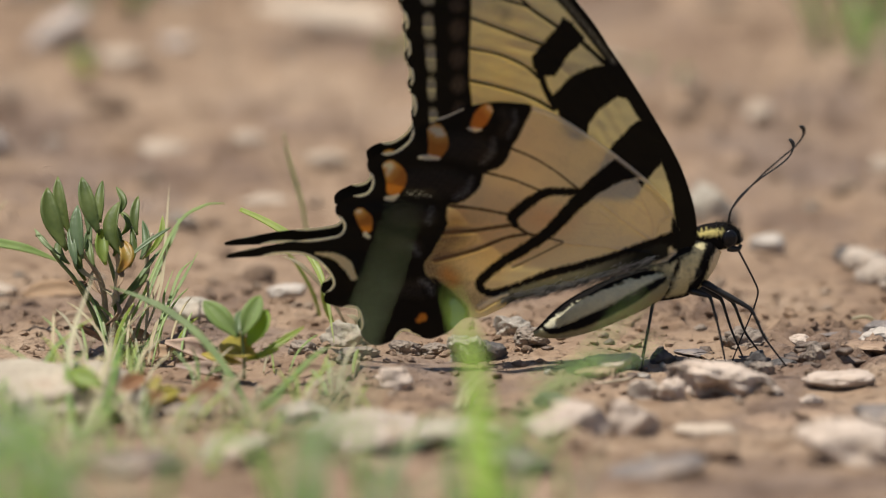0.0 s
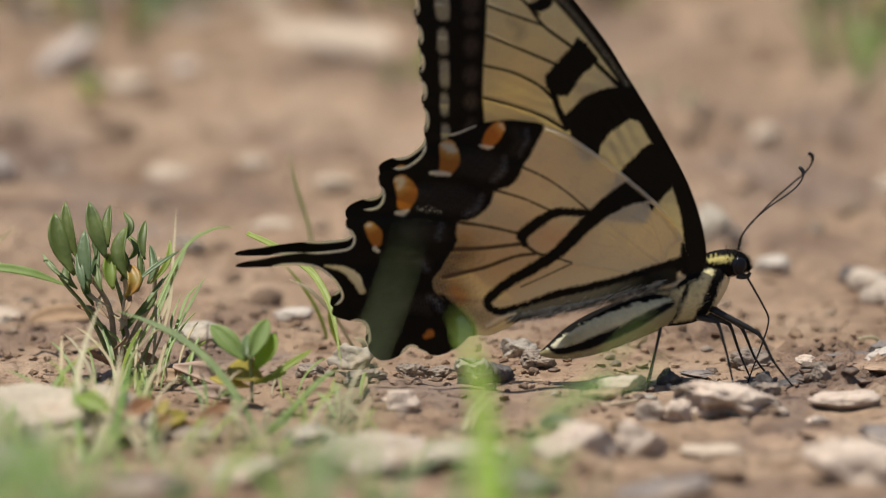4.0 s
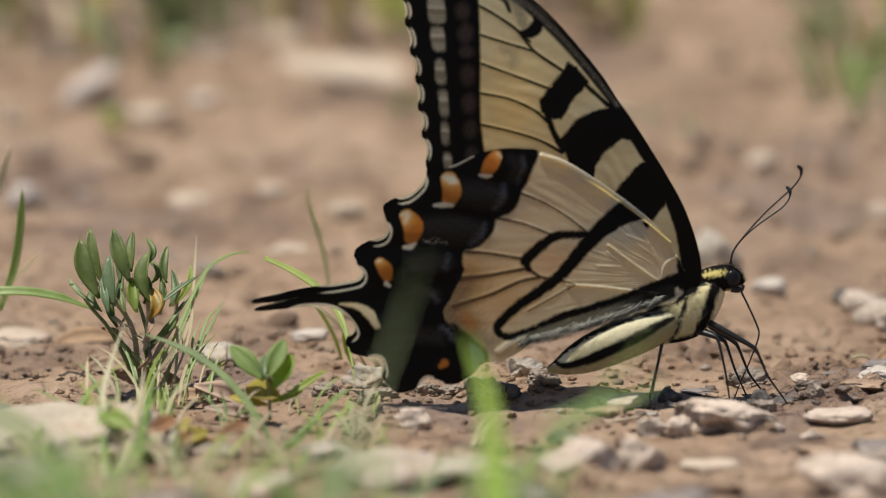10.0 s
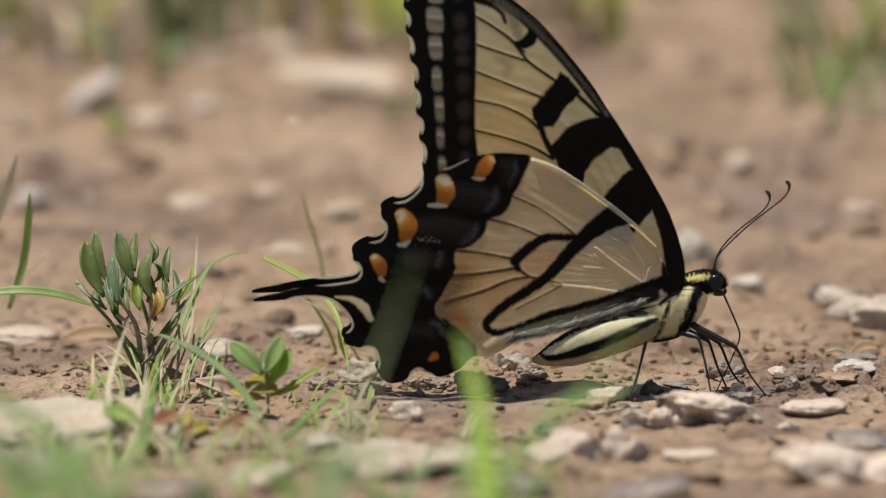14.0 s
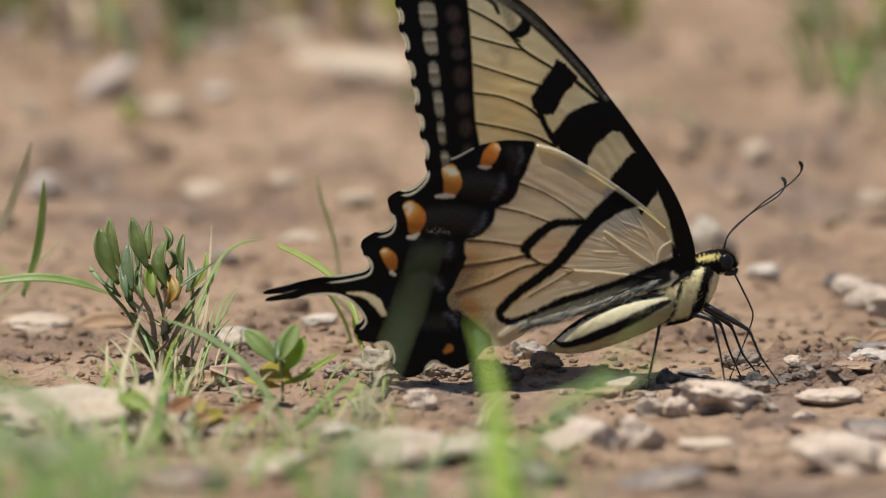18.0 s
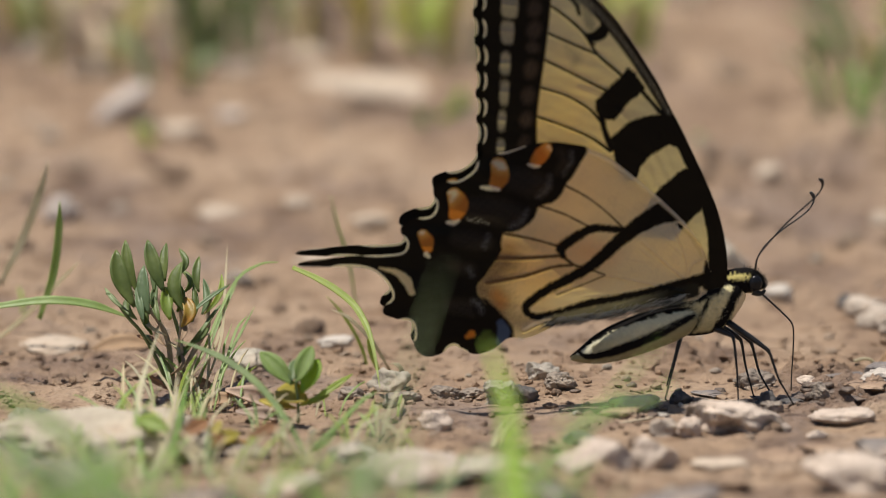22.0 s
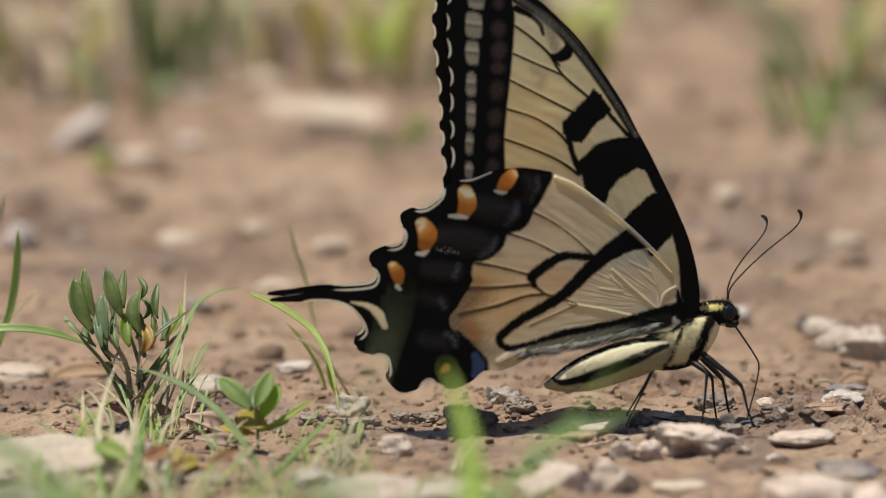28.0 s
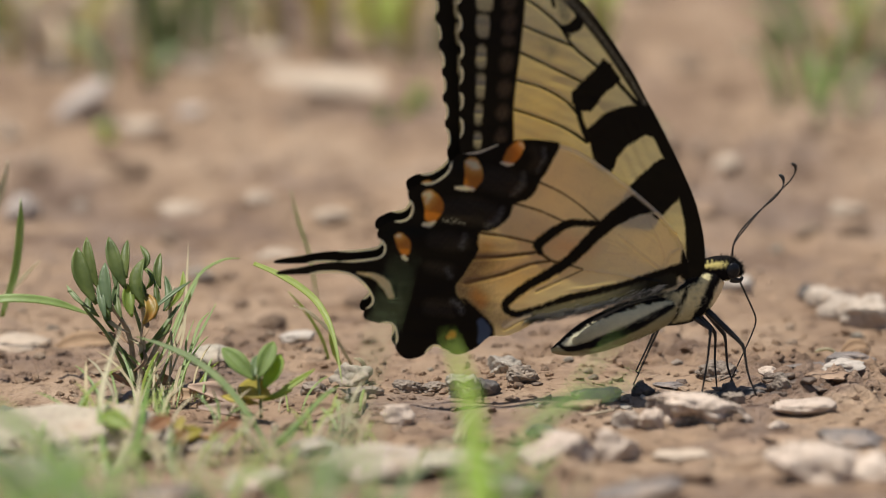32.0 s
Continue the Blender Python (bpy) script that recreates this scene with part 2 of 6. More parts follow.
MUD = mud_material()
STONE_PALE = stone_material("pale_limestone", (0.40, 0.35, 0.305), (0.62, 0.565, 0.51))
STONE_TAN = stone_material("tan_sandstone", (0.37, 0.30, 0.245), (0.55, 0.475, 0.405))
STONE_GREY = stone_material("grey_stone", (0.26, 0.225, 0.18), (0.55, 0.50, 0.42), (0.42, 0.42, 0.42))
STONE_PITTED = stone_material("pitted_damp_stone", (0.21, 0.18, 0.15), (0.56, 0.51, 0.45), (0.3, 0.3, 0.3), 0.42)
STONE_DAMP = stone_material("damp_mud_crumb", (0.075, 0.052, 0.04), (0.20, 0.145, 0.11), (0.4, 0.4, 0.4), 0.5)
STONE_DARK = stone_material("dark_stone", (0.055, 0.05, 0.05), (0.15, 0.135, 0.13))
STONE_SLATE = stone_material("damp_blue_grey_clay", (0.13, 0.108, 0.10), (0.30, 0.26, 0.24), rough=0.36)
STONE_SLAB = stone_material("smooth_beige_stone", (0.31, 0.26, 0.20), (0.45, 0.395, 0.315), (0.7, 0.7, 0.7))
STONE_CLAY = stone_material("hard_clay", (0.34, 0.245, 0.175), (0.48, 0.37, 0.28))
STONE_DUSTY = stone_material("dusty_stone", (0.42, 0.335, 0.26), (0.54, 0.45, 0.365), (0.7, 0.7, 0.7))
STONE_LILAC = stone_material("dusty_lilac_stone", (0.38, 0.325, 0.295), (0.50, 0.44, 0.405), (0.7, 0.7, 0.7))
STONE_PINK = stone_material("pinkish_white_stone", (0.47, 0.375, 0.31), (0.66, 0.56, 0.48), (0.6, 0.56, 0.52))
STONE_CLOD = stone_material("grey_brown_clod", (0.13, 0.10, 0.08), (0.37, 0.305, 0.25), (0.3, 0.3, 0.3), 0.6)
STONE_BROWN = stone_material("brown_crumb", (0.21, 0.135, 0.09), (0.37, 0.26, 0.18))
LEAF = leaf_material("dark_green_leaf", (0.066, 0.102, 0.027), (0.20, 0.245, 0.082), (0.34, 0.46, 0.08), 0.48, 0.36)
LEAF_GREY = leaf_material("grey_green_leaf", (0.12, 0.175, 0.085), (0.23, 0.30, 0.155), (0.36, 0.48, 0.16), 0.42, 0.35)
LEAF_FRESH = leaf_material("fresh_green_leaf", (0.13, 0.20, 0.055), (0.24, 0.33, 0.11), (0.42, 0.58, 0.14), 0.62, 0.42)
LEAF_YOUNG = leaf_material("yellow_green_leaf", (0.24, 0.32, 0.07), (0.38, 0.46, 0.14), (0.62, 0.74, 0.14), 0.45, 0.55)
LEAF_SPOT = leaf_material("orange_spotted_leaf", (0.22, 0.23, 0.045), (0.40, 0.19, 0.03), (0.5, 0.34, 0.05), 0.45, 0.3, 420)
LEAF_RED = leaf_material("withered_red_leaf", (0.20, 0.09, 0.04), (0.40, 0.22, 0.11), (0.5, 0.22, 0.08), 0.6, 0.3)
LEAF_STRAW = leaf_material("dry_tan_leaf", (0.30, 0.20, 0.13), (0.50, 0.36, 0.25), (0.5, 0.32, 0.18), 0.8, 0.3)
LEAF_ROSE = leaf_material("dry_pinkish_leaf", (0.46, 0.32, 0.24), (0.64, 0.48, 0.39), (0.6, 0.4, 0.28), 0.85, 0.25)
GRASS = leaf_material("fresh_grass", (0.22, 0.33, 0.11), (0.35, 0.45, 0.20), (0.56, 0.70, 0.24), 0.42, 0.5)
GRASS_DEEP = leaf_material("dark_green_grass", (0.10, 0.16, 0.05), (0.19, 0.26, 0.09), (0.34, 0.48, 0.12), 0.5, 0.4)
STALK = leaf_material("whitish_grass_stalk", (0.52, 0.50, 0.38), (0.70, 0.66, 0.54), (0.82, 0.80, 0.58), 0.5, 0.55)
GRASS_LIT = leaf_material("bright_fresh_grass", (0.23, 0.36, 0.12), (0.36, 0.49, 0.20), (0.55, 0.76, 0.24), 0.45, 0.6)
LEAF_BRIGHT = leaf_material("bright_yellow_green_grass", (0.26, 0.38, 0.06), (0.38, 0.52, 0.11), (0.60, 0.80, 0.14), 0.45, 0.6)
LEAF_GOLD = leaf_material("yellowing_leaf", (0.36, 0.34, 0.07), (0.50, 0.38, 0.10), (0.62, 0.55, 0.10), 0.5, 0.45)
GRASS_PALE = leaf_material("pale_grey_green_grass", (0.30, 0.38, 0.23), (0.44, 0.51, 0.33), (0.58, 0.68, 0.36), 0.42, 0.5)
GRASS_DARK = leaf_material("deep_green_grass", (0.20, 0.27, 0.10), (0.30, 0.37, 0.17), (0.46, 0.56, 0.18), 0.45, 0.35)
GRASS_DRY = leaf_material("dry_straw", (0.46, 0.40, 0.26), (0.66, 0.59, 0.43), (0.68, 0.6, 0.38), 0.6, 0.45)
STEM = plain_material("brown_plant_stem", (0.43, 0.35, 0.25), 0.7)
STEM_GREEN = plain_material("green_plant_stem", (0.17, 0.22, 0.08), 0.5)
WING = pigment_material("wing_scales", 0.33, 0.49, gloss=0.8)
FUR = pigment_material("body_fur", 0.8, 0.0, 3000, 0.1, 1.0)
CHITIN = plain_material("black_chitin", (0.008, 0.007, 0.007), 0.45)
EYE_GLOSS = plain_material("dark_compound_eye", (0.010, 0.010, 0.013), 0.2)
EYE_GLOSS.node_tree.nodes["Principled BSDF"].inputs["Specular IOR Level"].default_value = 0.25
HAIR_PALE = plain_material("pale_hair", (0.74, 0.68, 0.45), 0.55)
HAIR_BLACK = plain_material("black_hair", (0.012, 0.011, 0.01), 0.5)
HAIR_WHITE = plain_material("silvery_hair", (0.80, 0.80, 0.72), 0.5)
HAIR_DARK = plain_material("grey_green_hair", (0.06, 0.068, 0.055), 0.55)

# ---- ground ----
def axis(core, step, far, grow=1.22):
    """Positions close together within core and ever wider out to far."""
    a, b = core
    mid = list(np.arange(a, b + step / 2, step))
    hi, lo, d = [], [], step
    x, y = mid[-1], mid[0]
    while x < far:
        d *= grow
        x, y = x + d, y - d
        hi.append(x)
        lo.append(y)
    return lo[::-1] + mid + hi


def height(x, y):
    """Relief of the mud: gentle swells, lumps, crumbling patches and small crumbs."""
    n = terrain(y) + noise.noise(Vector((x * 14, y * 14, 0.3))) * 0.0014
    n += noise.noise(Vector((x * 60, y * 60, 1.7))) * 0.0009
    if abs(x) < 0.2 and 0.03 < y < 0.7:
        pit = noise.noise(Vector((x * 95, y * 48, 7.7)))
        n -= min(1.0, (y - 0.03) * 20) * 0.0045 * max(0.0, pit - 0.12)
    if abs(x) > 0.13 or y < -0.12 or y > 0.16:
        return n
    n += noise.noise(Vector((x * 210, y * 210, 4.1))) * 0.0006
    patch = min(1.0, max(0.25, (x + 0.01) * 30)) * min(1.0, max(0.0, 2.4 * noise.noise(Vector((x * 42, y * 36, 6.6))) - 0.05))
    n += (0.06 + patch) * abs(noise.noise(Vector((x * 290, y * 290, 2.2)))) * 0.0035
    k = noise.noise(Vector((x * 640, y * 640, 9.1)))
    n += (0.08 + patch) * max(0.0, k) * 0.0018
    n += patch * noise.noise(Vector((x * 1500, y * 1500, 3.1))) * 0.0006
    return n


def build_ground():
    xs, ys = axis((-0.07, 0.07), 0.0004, 400, 1.24), axis((-0.06, 0.06), 0.00038, 400, 1.04)
    verts = []
    for y in ys:
        for x in xs:
            close = abs(x) < 1.2 and abs(y) < 1.5
            verts.append((x, y, height(x, y) if close else terrain(y)))
    w = len(xs)
    faces = [(j * w + i, j * w + i + 1, (j + 1) * w + i + 1, (j + 1) * w + i) for j in range(len(ys) - 1) for i in range(w - 1)]
    me = bpy.data.meshes.new("ground")
    me.from_pydata(verts, [], faces)
    me.shade_smooth()
    me.materials.append(MUD)
    return tagged(new("ground", me), "reddish brown dried mud with crumbs and small lumps", "ground", kind="structure")


GROUND = build_ground()

# ---- butterfly ----
KX, KZ = 1.008, 1.036
ORIGIN = (1205.0, 560.0)


def own(u, v, y=0.0):
    """A point of the side drawing of the butterfly in its own space; y in millimetres towards its far side."""
    return Vector(((u - ORIGIN[0]) * Q * KX, y * 0.001, (ORIGIN[1] - v) * Q * KZ))


def near_line(P, line):
    """Distance of the points P from a line of (u, v, half width), less that width."""
    if len(line) > 2:
        line = spline(line, 5)
    best = np.full(len(P), 1e9)
    for (x0, y0, w0), (x1, y1, w1) in zip(line, line[1:]):
        d = np.array((x1 - x0, y1 - y0))
        s = np.clip(((P - (x0, y0)) @ d) / max(d @ d, 1e-9), 0, 1)
        q = np.hypot(P[:, 0] - x0 - s * d[0], P[:, 1] - y0 - s * d[1]) - (w0 + (w1 - w0) * s)
        best = np.minimum(best, q)
    return best


def inside(P, poly):
    """True where P lies within a closed outline."""
    hit = np.zeros(len(P), bool)
    for (x0, y0), (x1, y1) in zip(poly, poly[1:] + poly[:1]):
        cross = (y0 > P[:, 1]) != (y1 > P[:, 1])
        hit ^= cross & (P[:, 0] < (x1 - x0) * (P[:, 1] - y0) / (y1 - y0 + 1e-9) + x0)
    return hit


def edge(poly, P):
    """Signed distance to a closed outline, negative within."""
    d = np.full(len(P), 1e9)
    for a, b in zip(poly, poly[1:] + poly[:1]):
        d = np.minimum(d, near_line(P, [(*a, 0), (*b, 0)]))
    return np.where(inside(P, poly), -d, d)


def soft(d, width=1.6):
    return np.clip(0.5 - d / (2 * width), 0, 1)


def wave(P, scale, seed):
    """Smooth random field for the fringes of the markings."""
    rng = np.random.RandomState(seed)
    out = np.zeros(len(P))
    for k in range(10):
        a, f, s = rng.rand() * 6.283, scale * (0.6 + rng.rand()), rng.rand() * 6.283
        out += np.sin((P[:, 0] * math.cos(a) + P[:, 1] * math.sin(a)) * f + s)
    return out / 4


def wing_mesh(name, outline, paint, step=1.0):
    """A wing sheet: a fine even net cut to its outline, with veins, folds and creases as relief and a pale fringe in its notches."""
    rim = np.array(spline(outline, 24))
    low, high = rim.min(0) - 2 * step, rim.max(0) + 2 * step
    gx, gy = np.arange(low[0], high[0], step), np.arange(low[1], high[1], step)
    G = np.stack(np.meshgrid(gx, gy), -1)
    shape = G.shape[:2]
    within = inside(G.reshape(-1, 2), [tuple(q) for q in rim]).reshape(shape)
    cells = within[:-1, :-1] | within[1:, :-1] | within[:-1, 1:] | within[1:, 1:]
    used = np.zeros(shape, bool)
    for dy in (0, 1):
        for dx in (0, 1):
            used[dy:shape[0] - 1 + dy, dx:shape[1] - 1 + dx] |= cells
    # nodes outside the outline are drawn onto it; nodes close inside learn how far the rim is
    band = used & ~within
    for _ in range(9):
        grown = band.copy()
        grown[1:] |= band[:-1]
        grown[:-1] |= band[1:]
        grown[:, 1:] |= band[:, :-1]
        grown[:, :-1] |= band[:, 1:]
        band = grown & used
    ahead, before = np.roll(rim, -6, 0) - rim, rim - np.roll(rim, 6, 0)
    bend = np.convolve(before[:, 0] * ahead[:, 1] - before[:, 1] * ahead[:, 0], np.ones(9) / 9, "same")
    notch = np.clip(bend / 2.2, 0, 1) * (rim[:, 0] < 800)
    notch = np.convolve(notch, np.ones(15) / 15, "same")
    reach, white = np.full(shape, 99.0), np.zeros(shape)
    for j, i in np.argwhere(band):
        d = (rim[:, 0] - gx[i]) ** 2 + (rim[:, 1] - gy[j]) ** 2
        k = int(d.argmin())
        reach[j, i], white[j, i] = (d[k] ** 0.5 if within[j, i] else 0.0), notch[k]
        if not within[j, i]:
            G[j, i] = rim[k]
    P, reach, white = G[used], reach[used], white[used]
    colour, relief = paint(P)
    fringe = np.clip((1.2 + 3.4 * np.clip(white * 1.8, 0, 1) - reach) / 1.2, 0, 1) * np.clip(white * 5, 0, 1)
    colour = over(colour, fringe * (0.88 + 0.12 * np.clip(wave(P, 1.1, 77), -1, 1)), (0.90, 0.88, 0.82))
    index = np.full(shape, -1)
    index[used] = np.arange(len(P))
    V = np.stack(((P[:, 0] - ORIGIN[0]) * Q * KX, relief * 0.001, (ORIGIN[1] - P[:, 1]) * Q * KZ), 1)
    quads = np.stack((index[:-1, :-1], index[1:, :-1], index[1:, 1:], index[:-1, 1:]), -1)[cells]
    me = bpy.data.meshes.new(name)
    me.from_pydata(V.tolist(), [], quads.tolist())
    me.shade_smooth()
    me.materials.append(WING)
    col = np.ones((len(V), 4), np.float32)
    col[:, :3] = np.clip(colour, 0, 1)
    me.color_attributes.new("pigment", "FLOAT_COLOR", "POINT").data.foreach_set("color", col.ravel())
    return me


BLACK = np.array((0.0045, 0.004, 0.004))
UMBER = np.array((0.055, 0.032, 0.02))


def over(colour, share, tint):
    return colour * (1 - share[:, None]) + np.array(tint) * share[:, None]


def stroke(P, line, rough, width=2.0):
    """Share of a painted stroke of (u, v, half width) at the points P."""
    return soft(near_line(P, line) + rough, width)


def ridged(P, line, spread):
    """A raised cord along a line, 0 to 1."""
    return np.exp(-np.maximum(near_line(P, line), 0) ** 2 / (spread * spread))


def paint_hindwing(P):
    x, y = P.T
    rough = 0.35 * wave(P, 0.3, 3) + 0.5 * wave(P, 1.1, 4)
    grit = wave(P, 1.7, 51) + 0.6 * wave(P, 0.8, 52)
    c = np.ones((len(P), 3)) * (0.68, 0.60, 0.385)
    warm = np.clip(1.1 - np.hypot((x - 890) / 150, (y - 520) / 95), 0, 1)
    c = over(c, warm * 0.9, (0.74, 0.48, 0.15))
    c = over(c, np.clip((x - 1030) / 90, 0, 1) * 0.8, (0.76, 0.69, 0.50))
    hot = np.clip(1 - np.hypot((x - 985) / 70, (y - 478) / 34), 0, 1) + np.clip(1 - np.hypot((x - 842) / 30, (y - 486) / 26), 0, 1)
    c = over(c, np.clip(hot, 0, 1) * 0.6, (0.80, 0.42, 0.12))
    cool = np.clip(1 - np.hypot((x - 1010) / 130, (y - 350) / 70), 0, 1)
    c = over(c, cool * 0.5, (0.55, 0.49, 0.38))
    c = over(c, np.clip(1 - np.hypot((x - 930) / 130, (y - 630) / 50), 0, 1) * 0.8, (0.60, 0.50, 0.33))
    c = over(c, np.clip(0.5 + wave(P, 0.035, 9), 0, 1) * 0.2, (0.50, 0.42, 0.32))
    c = over(c, np.clip(wave(P, 0.13, 10) + 0.5 * wave(P, 0.5, 11) - 0.1, 0, 1) * 0.16, (0.44, 0.38, 0.30))
    # pale panel above the hem: the glow of light passing through, painted in
    c = over(c, stroke(P, [(940, 575, 8), (1010, 548, 14), (1090, 522, 10)], 0, 14) * 0.7, (0.80, 0.72, 0.49))
    ridge = np.zeros(len(P))
    # dark veins of the outer half
    for v in ([(921, 366, 2), (965, 383, 1.6), (1005, 406, 1.5), (1039, 431, 2.2)], [(880, 407, 2.4), (931, 418, 1.7), (976, 434, 2)], [(832, 464, 3.2), (876, 467, 2.2), (932, 475, 2.2)],
              [(821, 509, 4), (876, 502, 3), (938, 490, 3)], [(815, 554, 3.5), (876, 534, 3), (926, 512, 2.8), (958, 505, 2.6)], [(938, 490, 3), (961, 504, 2.6), (986, 508, 2), (1018, 515, 1.4)],
              [(1018, 517, 1.2), (981, 538, 1.2), (941, 560, 1)]):
        c = over(c, stroke(P, v, rough * 0.7, 1.5) * 0.93, UMBER)
        ridge += ridged(P, v, 2.6) * 0.035
    # brown veins that fan out from the hinge, standing up as cords
    for v, up in (([(1006, 516, 0.5), (1066, 520, 0.9), (1126, 527, 1), (1163, 531, 1.2)], 0.20), ([(1075, 451, 0.5), (1115, 479, 0.9), (1160, 509, 1.1)], 0.20),
                  ([(1119, 407, 0.6), (1143, 446, 0.9), (1161, 481, 1), (1165, 510, 1.2)], 0.13), ([(1167, 508, 1), (1173, 483, 1.2), (1191, 469, 0.8)], 0.17),
                  ([(1193, 500, 1), (1197, 481, 1), (1185, 454, 0.7)], 0.15), ([(1095, 479, 0.3), (1073, 463, 0.5)], 0.10), ([(1097, 486, 0.3), (1056, 485, 0.4)], 0.09),
                  ([(1145, 448, 0.3), (1107, 435, 0.3)], 0.08), ([(1155, 469, 0.3), (1123, 448, 0.3)], 0.08)):
        c = over(c, stroke(P, v, 0.4 * rough, 1.1) * 0.5, (0.55, 0.44, 0.32))
        ridge += ridged(P, v, 1.3) * up * 0.8
    # crinkles of the thin skin
    ray, reach = np.arctan2(y - 505, 1195 - x), np.hypot(y - 505, 1195 - x)
    fan = wave(np.stack((ray * 300, reach * 0.10), 1), 0.34, 43) + 0.7 * wave(np.stack((ray * 700, reach * 0.25), 1), 0.34, 45)
    ridge += 0.022 * fan * np.clip((reach - 15) / 50, 0, 1) * np.clip((240 - reach) / 130, 0, 1)
    slope = np.stack(((x + y * 0.2) * 0.22, y * 1.15 - x * 0.55), 1)
    streaks = np.clip(wave(slope, 0.20, 46), -0.6, 1.2) * np.clip(1.3 - np.hypot((x - 1000) / 120, (y - 352) / 52), 0, 1)
    ridge += 0.05 * streaks + 0.010 * wave(np.stack((x * 0.5 + y, y * 1.4 - x * 0.5), 1), 0.16, 47)
    black = np.zeros(len(P))
    for line in ([(1155, 358, 26), (1130, 383, 24), (1103, 396, 20), (1075, 415, 16), (1043, 444, 13), (996, 499, 10), (956, 529, 9), (916, 558, 8), (893, 581, 8), (889, 592, 6.5), (902, 602, 6), (942, 607, 5)],
                 [(1043, 434, 6), (1007, 434, 6.5), (980, 439, 8), (952, 460, 9), (935, 477, 9), (940, 490, 5)],
                 [(1199, 506, 12), (1145, 526, 12), (1096, 543, 10), (1046, 556, 8), (996, 570, 7), (946, 592, 6), (902, 604, 5)], [(1207, 514, 12), (1201, 492, 7), (1195, 473, 2)]):
        black = np.maximum(black, stroke(P, line, rough * 2.1, 2.1))
    margin = [(950, 294), (952, 306), (942, 329), (933, 351), (925, 367), (918, 387), (904, 401), (886, 408), (882, 416), (878, 431), (864, 448), (846, 460), (831, 464),
              (828, 481), (831, 496), (823, 515), (809, 543), (799, 563), (809, 584), (831, 600), (835, 620), (837, 639), (877, 644), (885, 692), (600, 760), (400, 640), (400, 500), (640, 300), (860, 250)]
    dm = edge([tuple(q) for q in spline(margin, 4)], P)
    black = np.maximum(black, soft(dm + rough * 1.5, 2.2))
    # brown dusting where the black border frays out below
    dusk = np.clip(1.4 - dm / (40 + 8 * rough), 0, 1) * np.clip((y - 462) / 50, 0, 1) * np.clip((640 - y) / 30, 0, 1) * (1 - black)
    c = over(c, dusk * np.clip(0.75 + 0.15 * grit, 0, 1), (0.15, 0.085, 0.05))
    c = over(c, stroke(P, [(835, 572, 10), (845, 584, 12)], rough * 3, 8) * 0.6, (0.50, 0.20, 0.04))
    c = over(c, black, BLACK)
    # powdered fields between the black veins, edged with blue scales
    powder = np.zeros(len(P))
    for line in ([(907, 310, 6), (915, 325, 8), (907, 344, 5)], [(834, 368, 20), (864, 372, 22), (886, 375, 13)], [(772, 427, 18), (811, 427, 23), (844, 430, 17)], [(749, 483, 12), (782, 483, 15), (803, 483, 10)],
                 [(749, 531, 9), (782, 535, 10)], [(757, 602, 12), (795, 602, 14)]):
        powder = np.maximum(powder, stroke(P, line, rough * 3, 8))
    c = over(c, powder * np.clip(0.55 + 0.22 * grit, 0, 1), (0.036, 0.030, 0.029))
    blue = np.zeros(len(P))
    for line in ([(925, 308, 1.5), (927, 325, 2.5), (917, 346, 1.5)], [(895, 354, 2), (893, 373, 4), (880, 392, 3)], [(864, 419, 2), (856, 439, 5), (841, 450, 3.5)], [(803, 471, 2), (800, 490, 4)],
                 [(780, 534, 3), (787, 545, 2)], [(797, 589, 4), (809, 597, 7), (814, 608, 4)]):
        blue = np.maximum(blue, stroke(P, line, rough * 3, 6))
    c = over(c, blue * np.clip(0.35 + 0.28 * grit, 0, 0.9), (0.17, 0.185, 0.25))
    # near-white specks on the black: glints put into the colour
    spark = stroke(P, [(763, 448, 3), (782, 447, 4), (799, 450, 2)], rough * 2, 3) * np.clip(grit - 0.2, 0, 1)
    c = over(c, np.clip(spark, 0, 1), (0.55, 0.55, 0.56))
    c = over(c, stroke(P, [(812, 598, 16), (838, 622, 20), (857, 640, 19), (850, 662, 17)], rough * 2, 3) * (1 - blue), BLACK)
    c = over(c, stroke(P, [(850, 622, 7), (858, 638, 11), (854, 654, 7)], rough, 2.5) * 0.8, (0.05, 0.085, 0.22))
    # orange crescents, creamier towards the margin, with a white foot; gold and cream also paint in their lit side
    orange, gold, cream = (0.50, 0.175, 0.018), (0.78, 0.46, 0.10), (0.76, 0.68, 0.46)
    for body, bite, light, foot in (
            ([(880, 307, 10), (872, 320, 13), (864, 332, 9)], None, [(883, 302, 4), (892, 311, 3)], [(853, 338, 2), (864, 340, 3.5), (873, 339, 2)]),
            ([(802, 347, 14), (807, 364, 16), (803, 379, 12)], None, [(791, 342, 4), (804, 345, 9), (814, 350, 5)], [(779, 389, 2.5), (794, 388, 4.5), (808, 388, 3)]),
            ([(733, 408, 12), (743, 423, 17), (741, 442, 12)], [(703, 412, 13), (713, 429, 13), (719, 448, 9)], [(719, 404, 4), (733, 406, 8), (729, 418, 4)], [(729, 458, 3), (740, 457, 4.5), (748, 452, 2)]),
            ([(690, 485, 9), (698, 495, 12), (702, 508, 8)], [(669, 492, 9), (679, 510, 10)], [(680, 481, 3), (689, 481, 4)], [(701, 518, 4), (706, 522, 3)])):
        k = stroke(P, body, rough * 0.9, 1.8)
        if bite:
            k = k * (1 - stroke(P, bite, rough * 0.6, 2.0))
        c = over(c, k, orange)
        c = over(c, k * stroke(P, light, rough * 2 - 2, 10) * 0.95, gold)
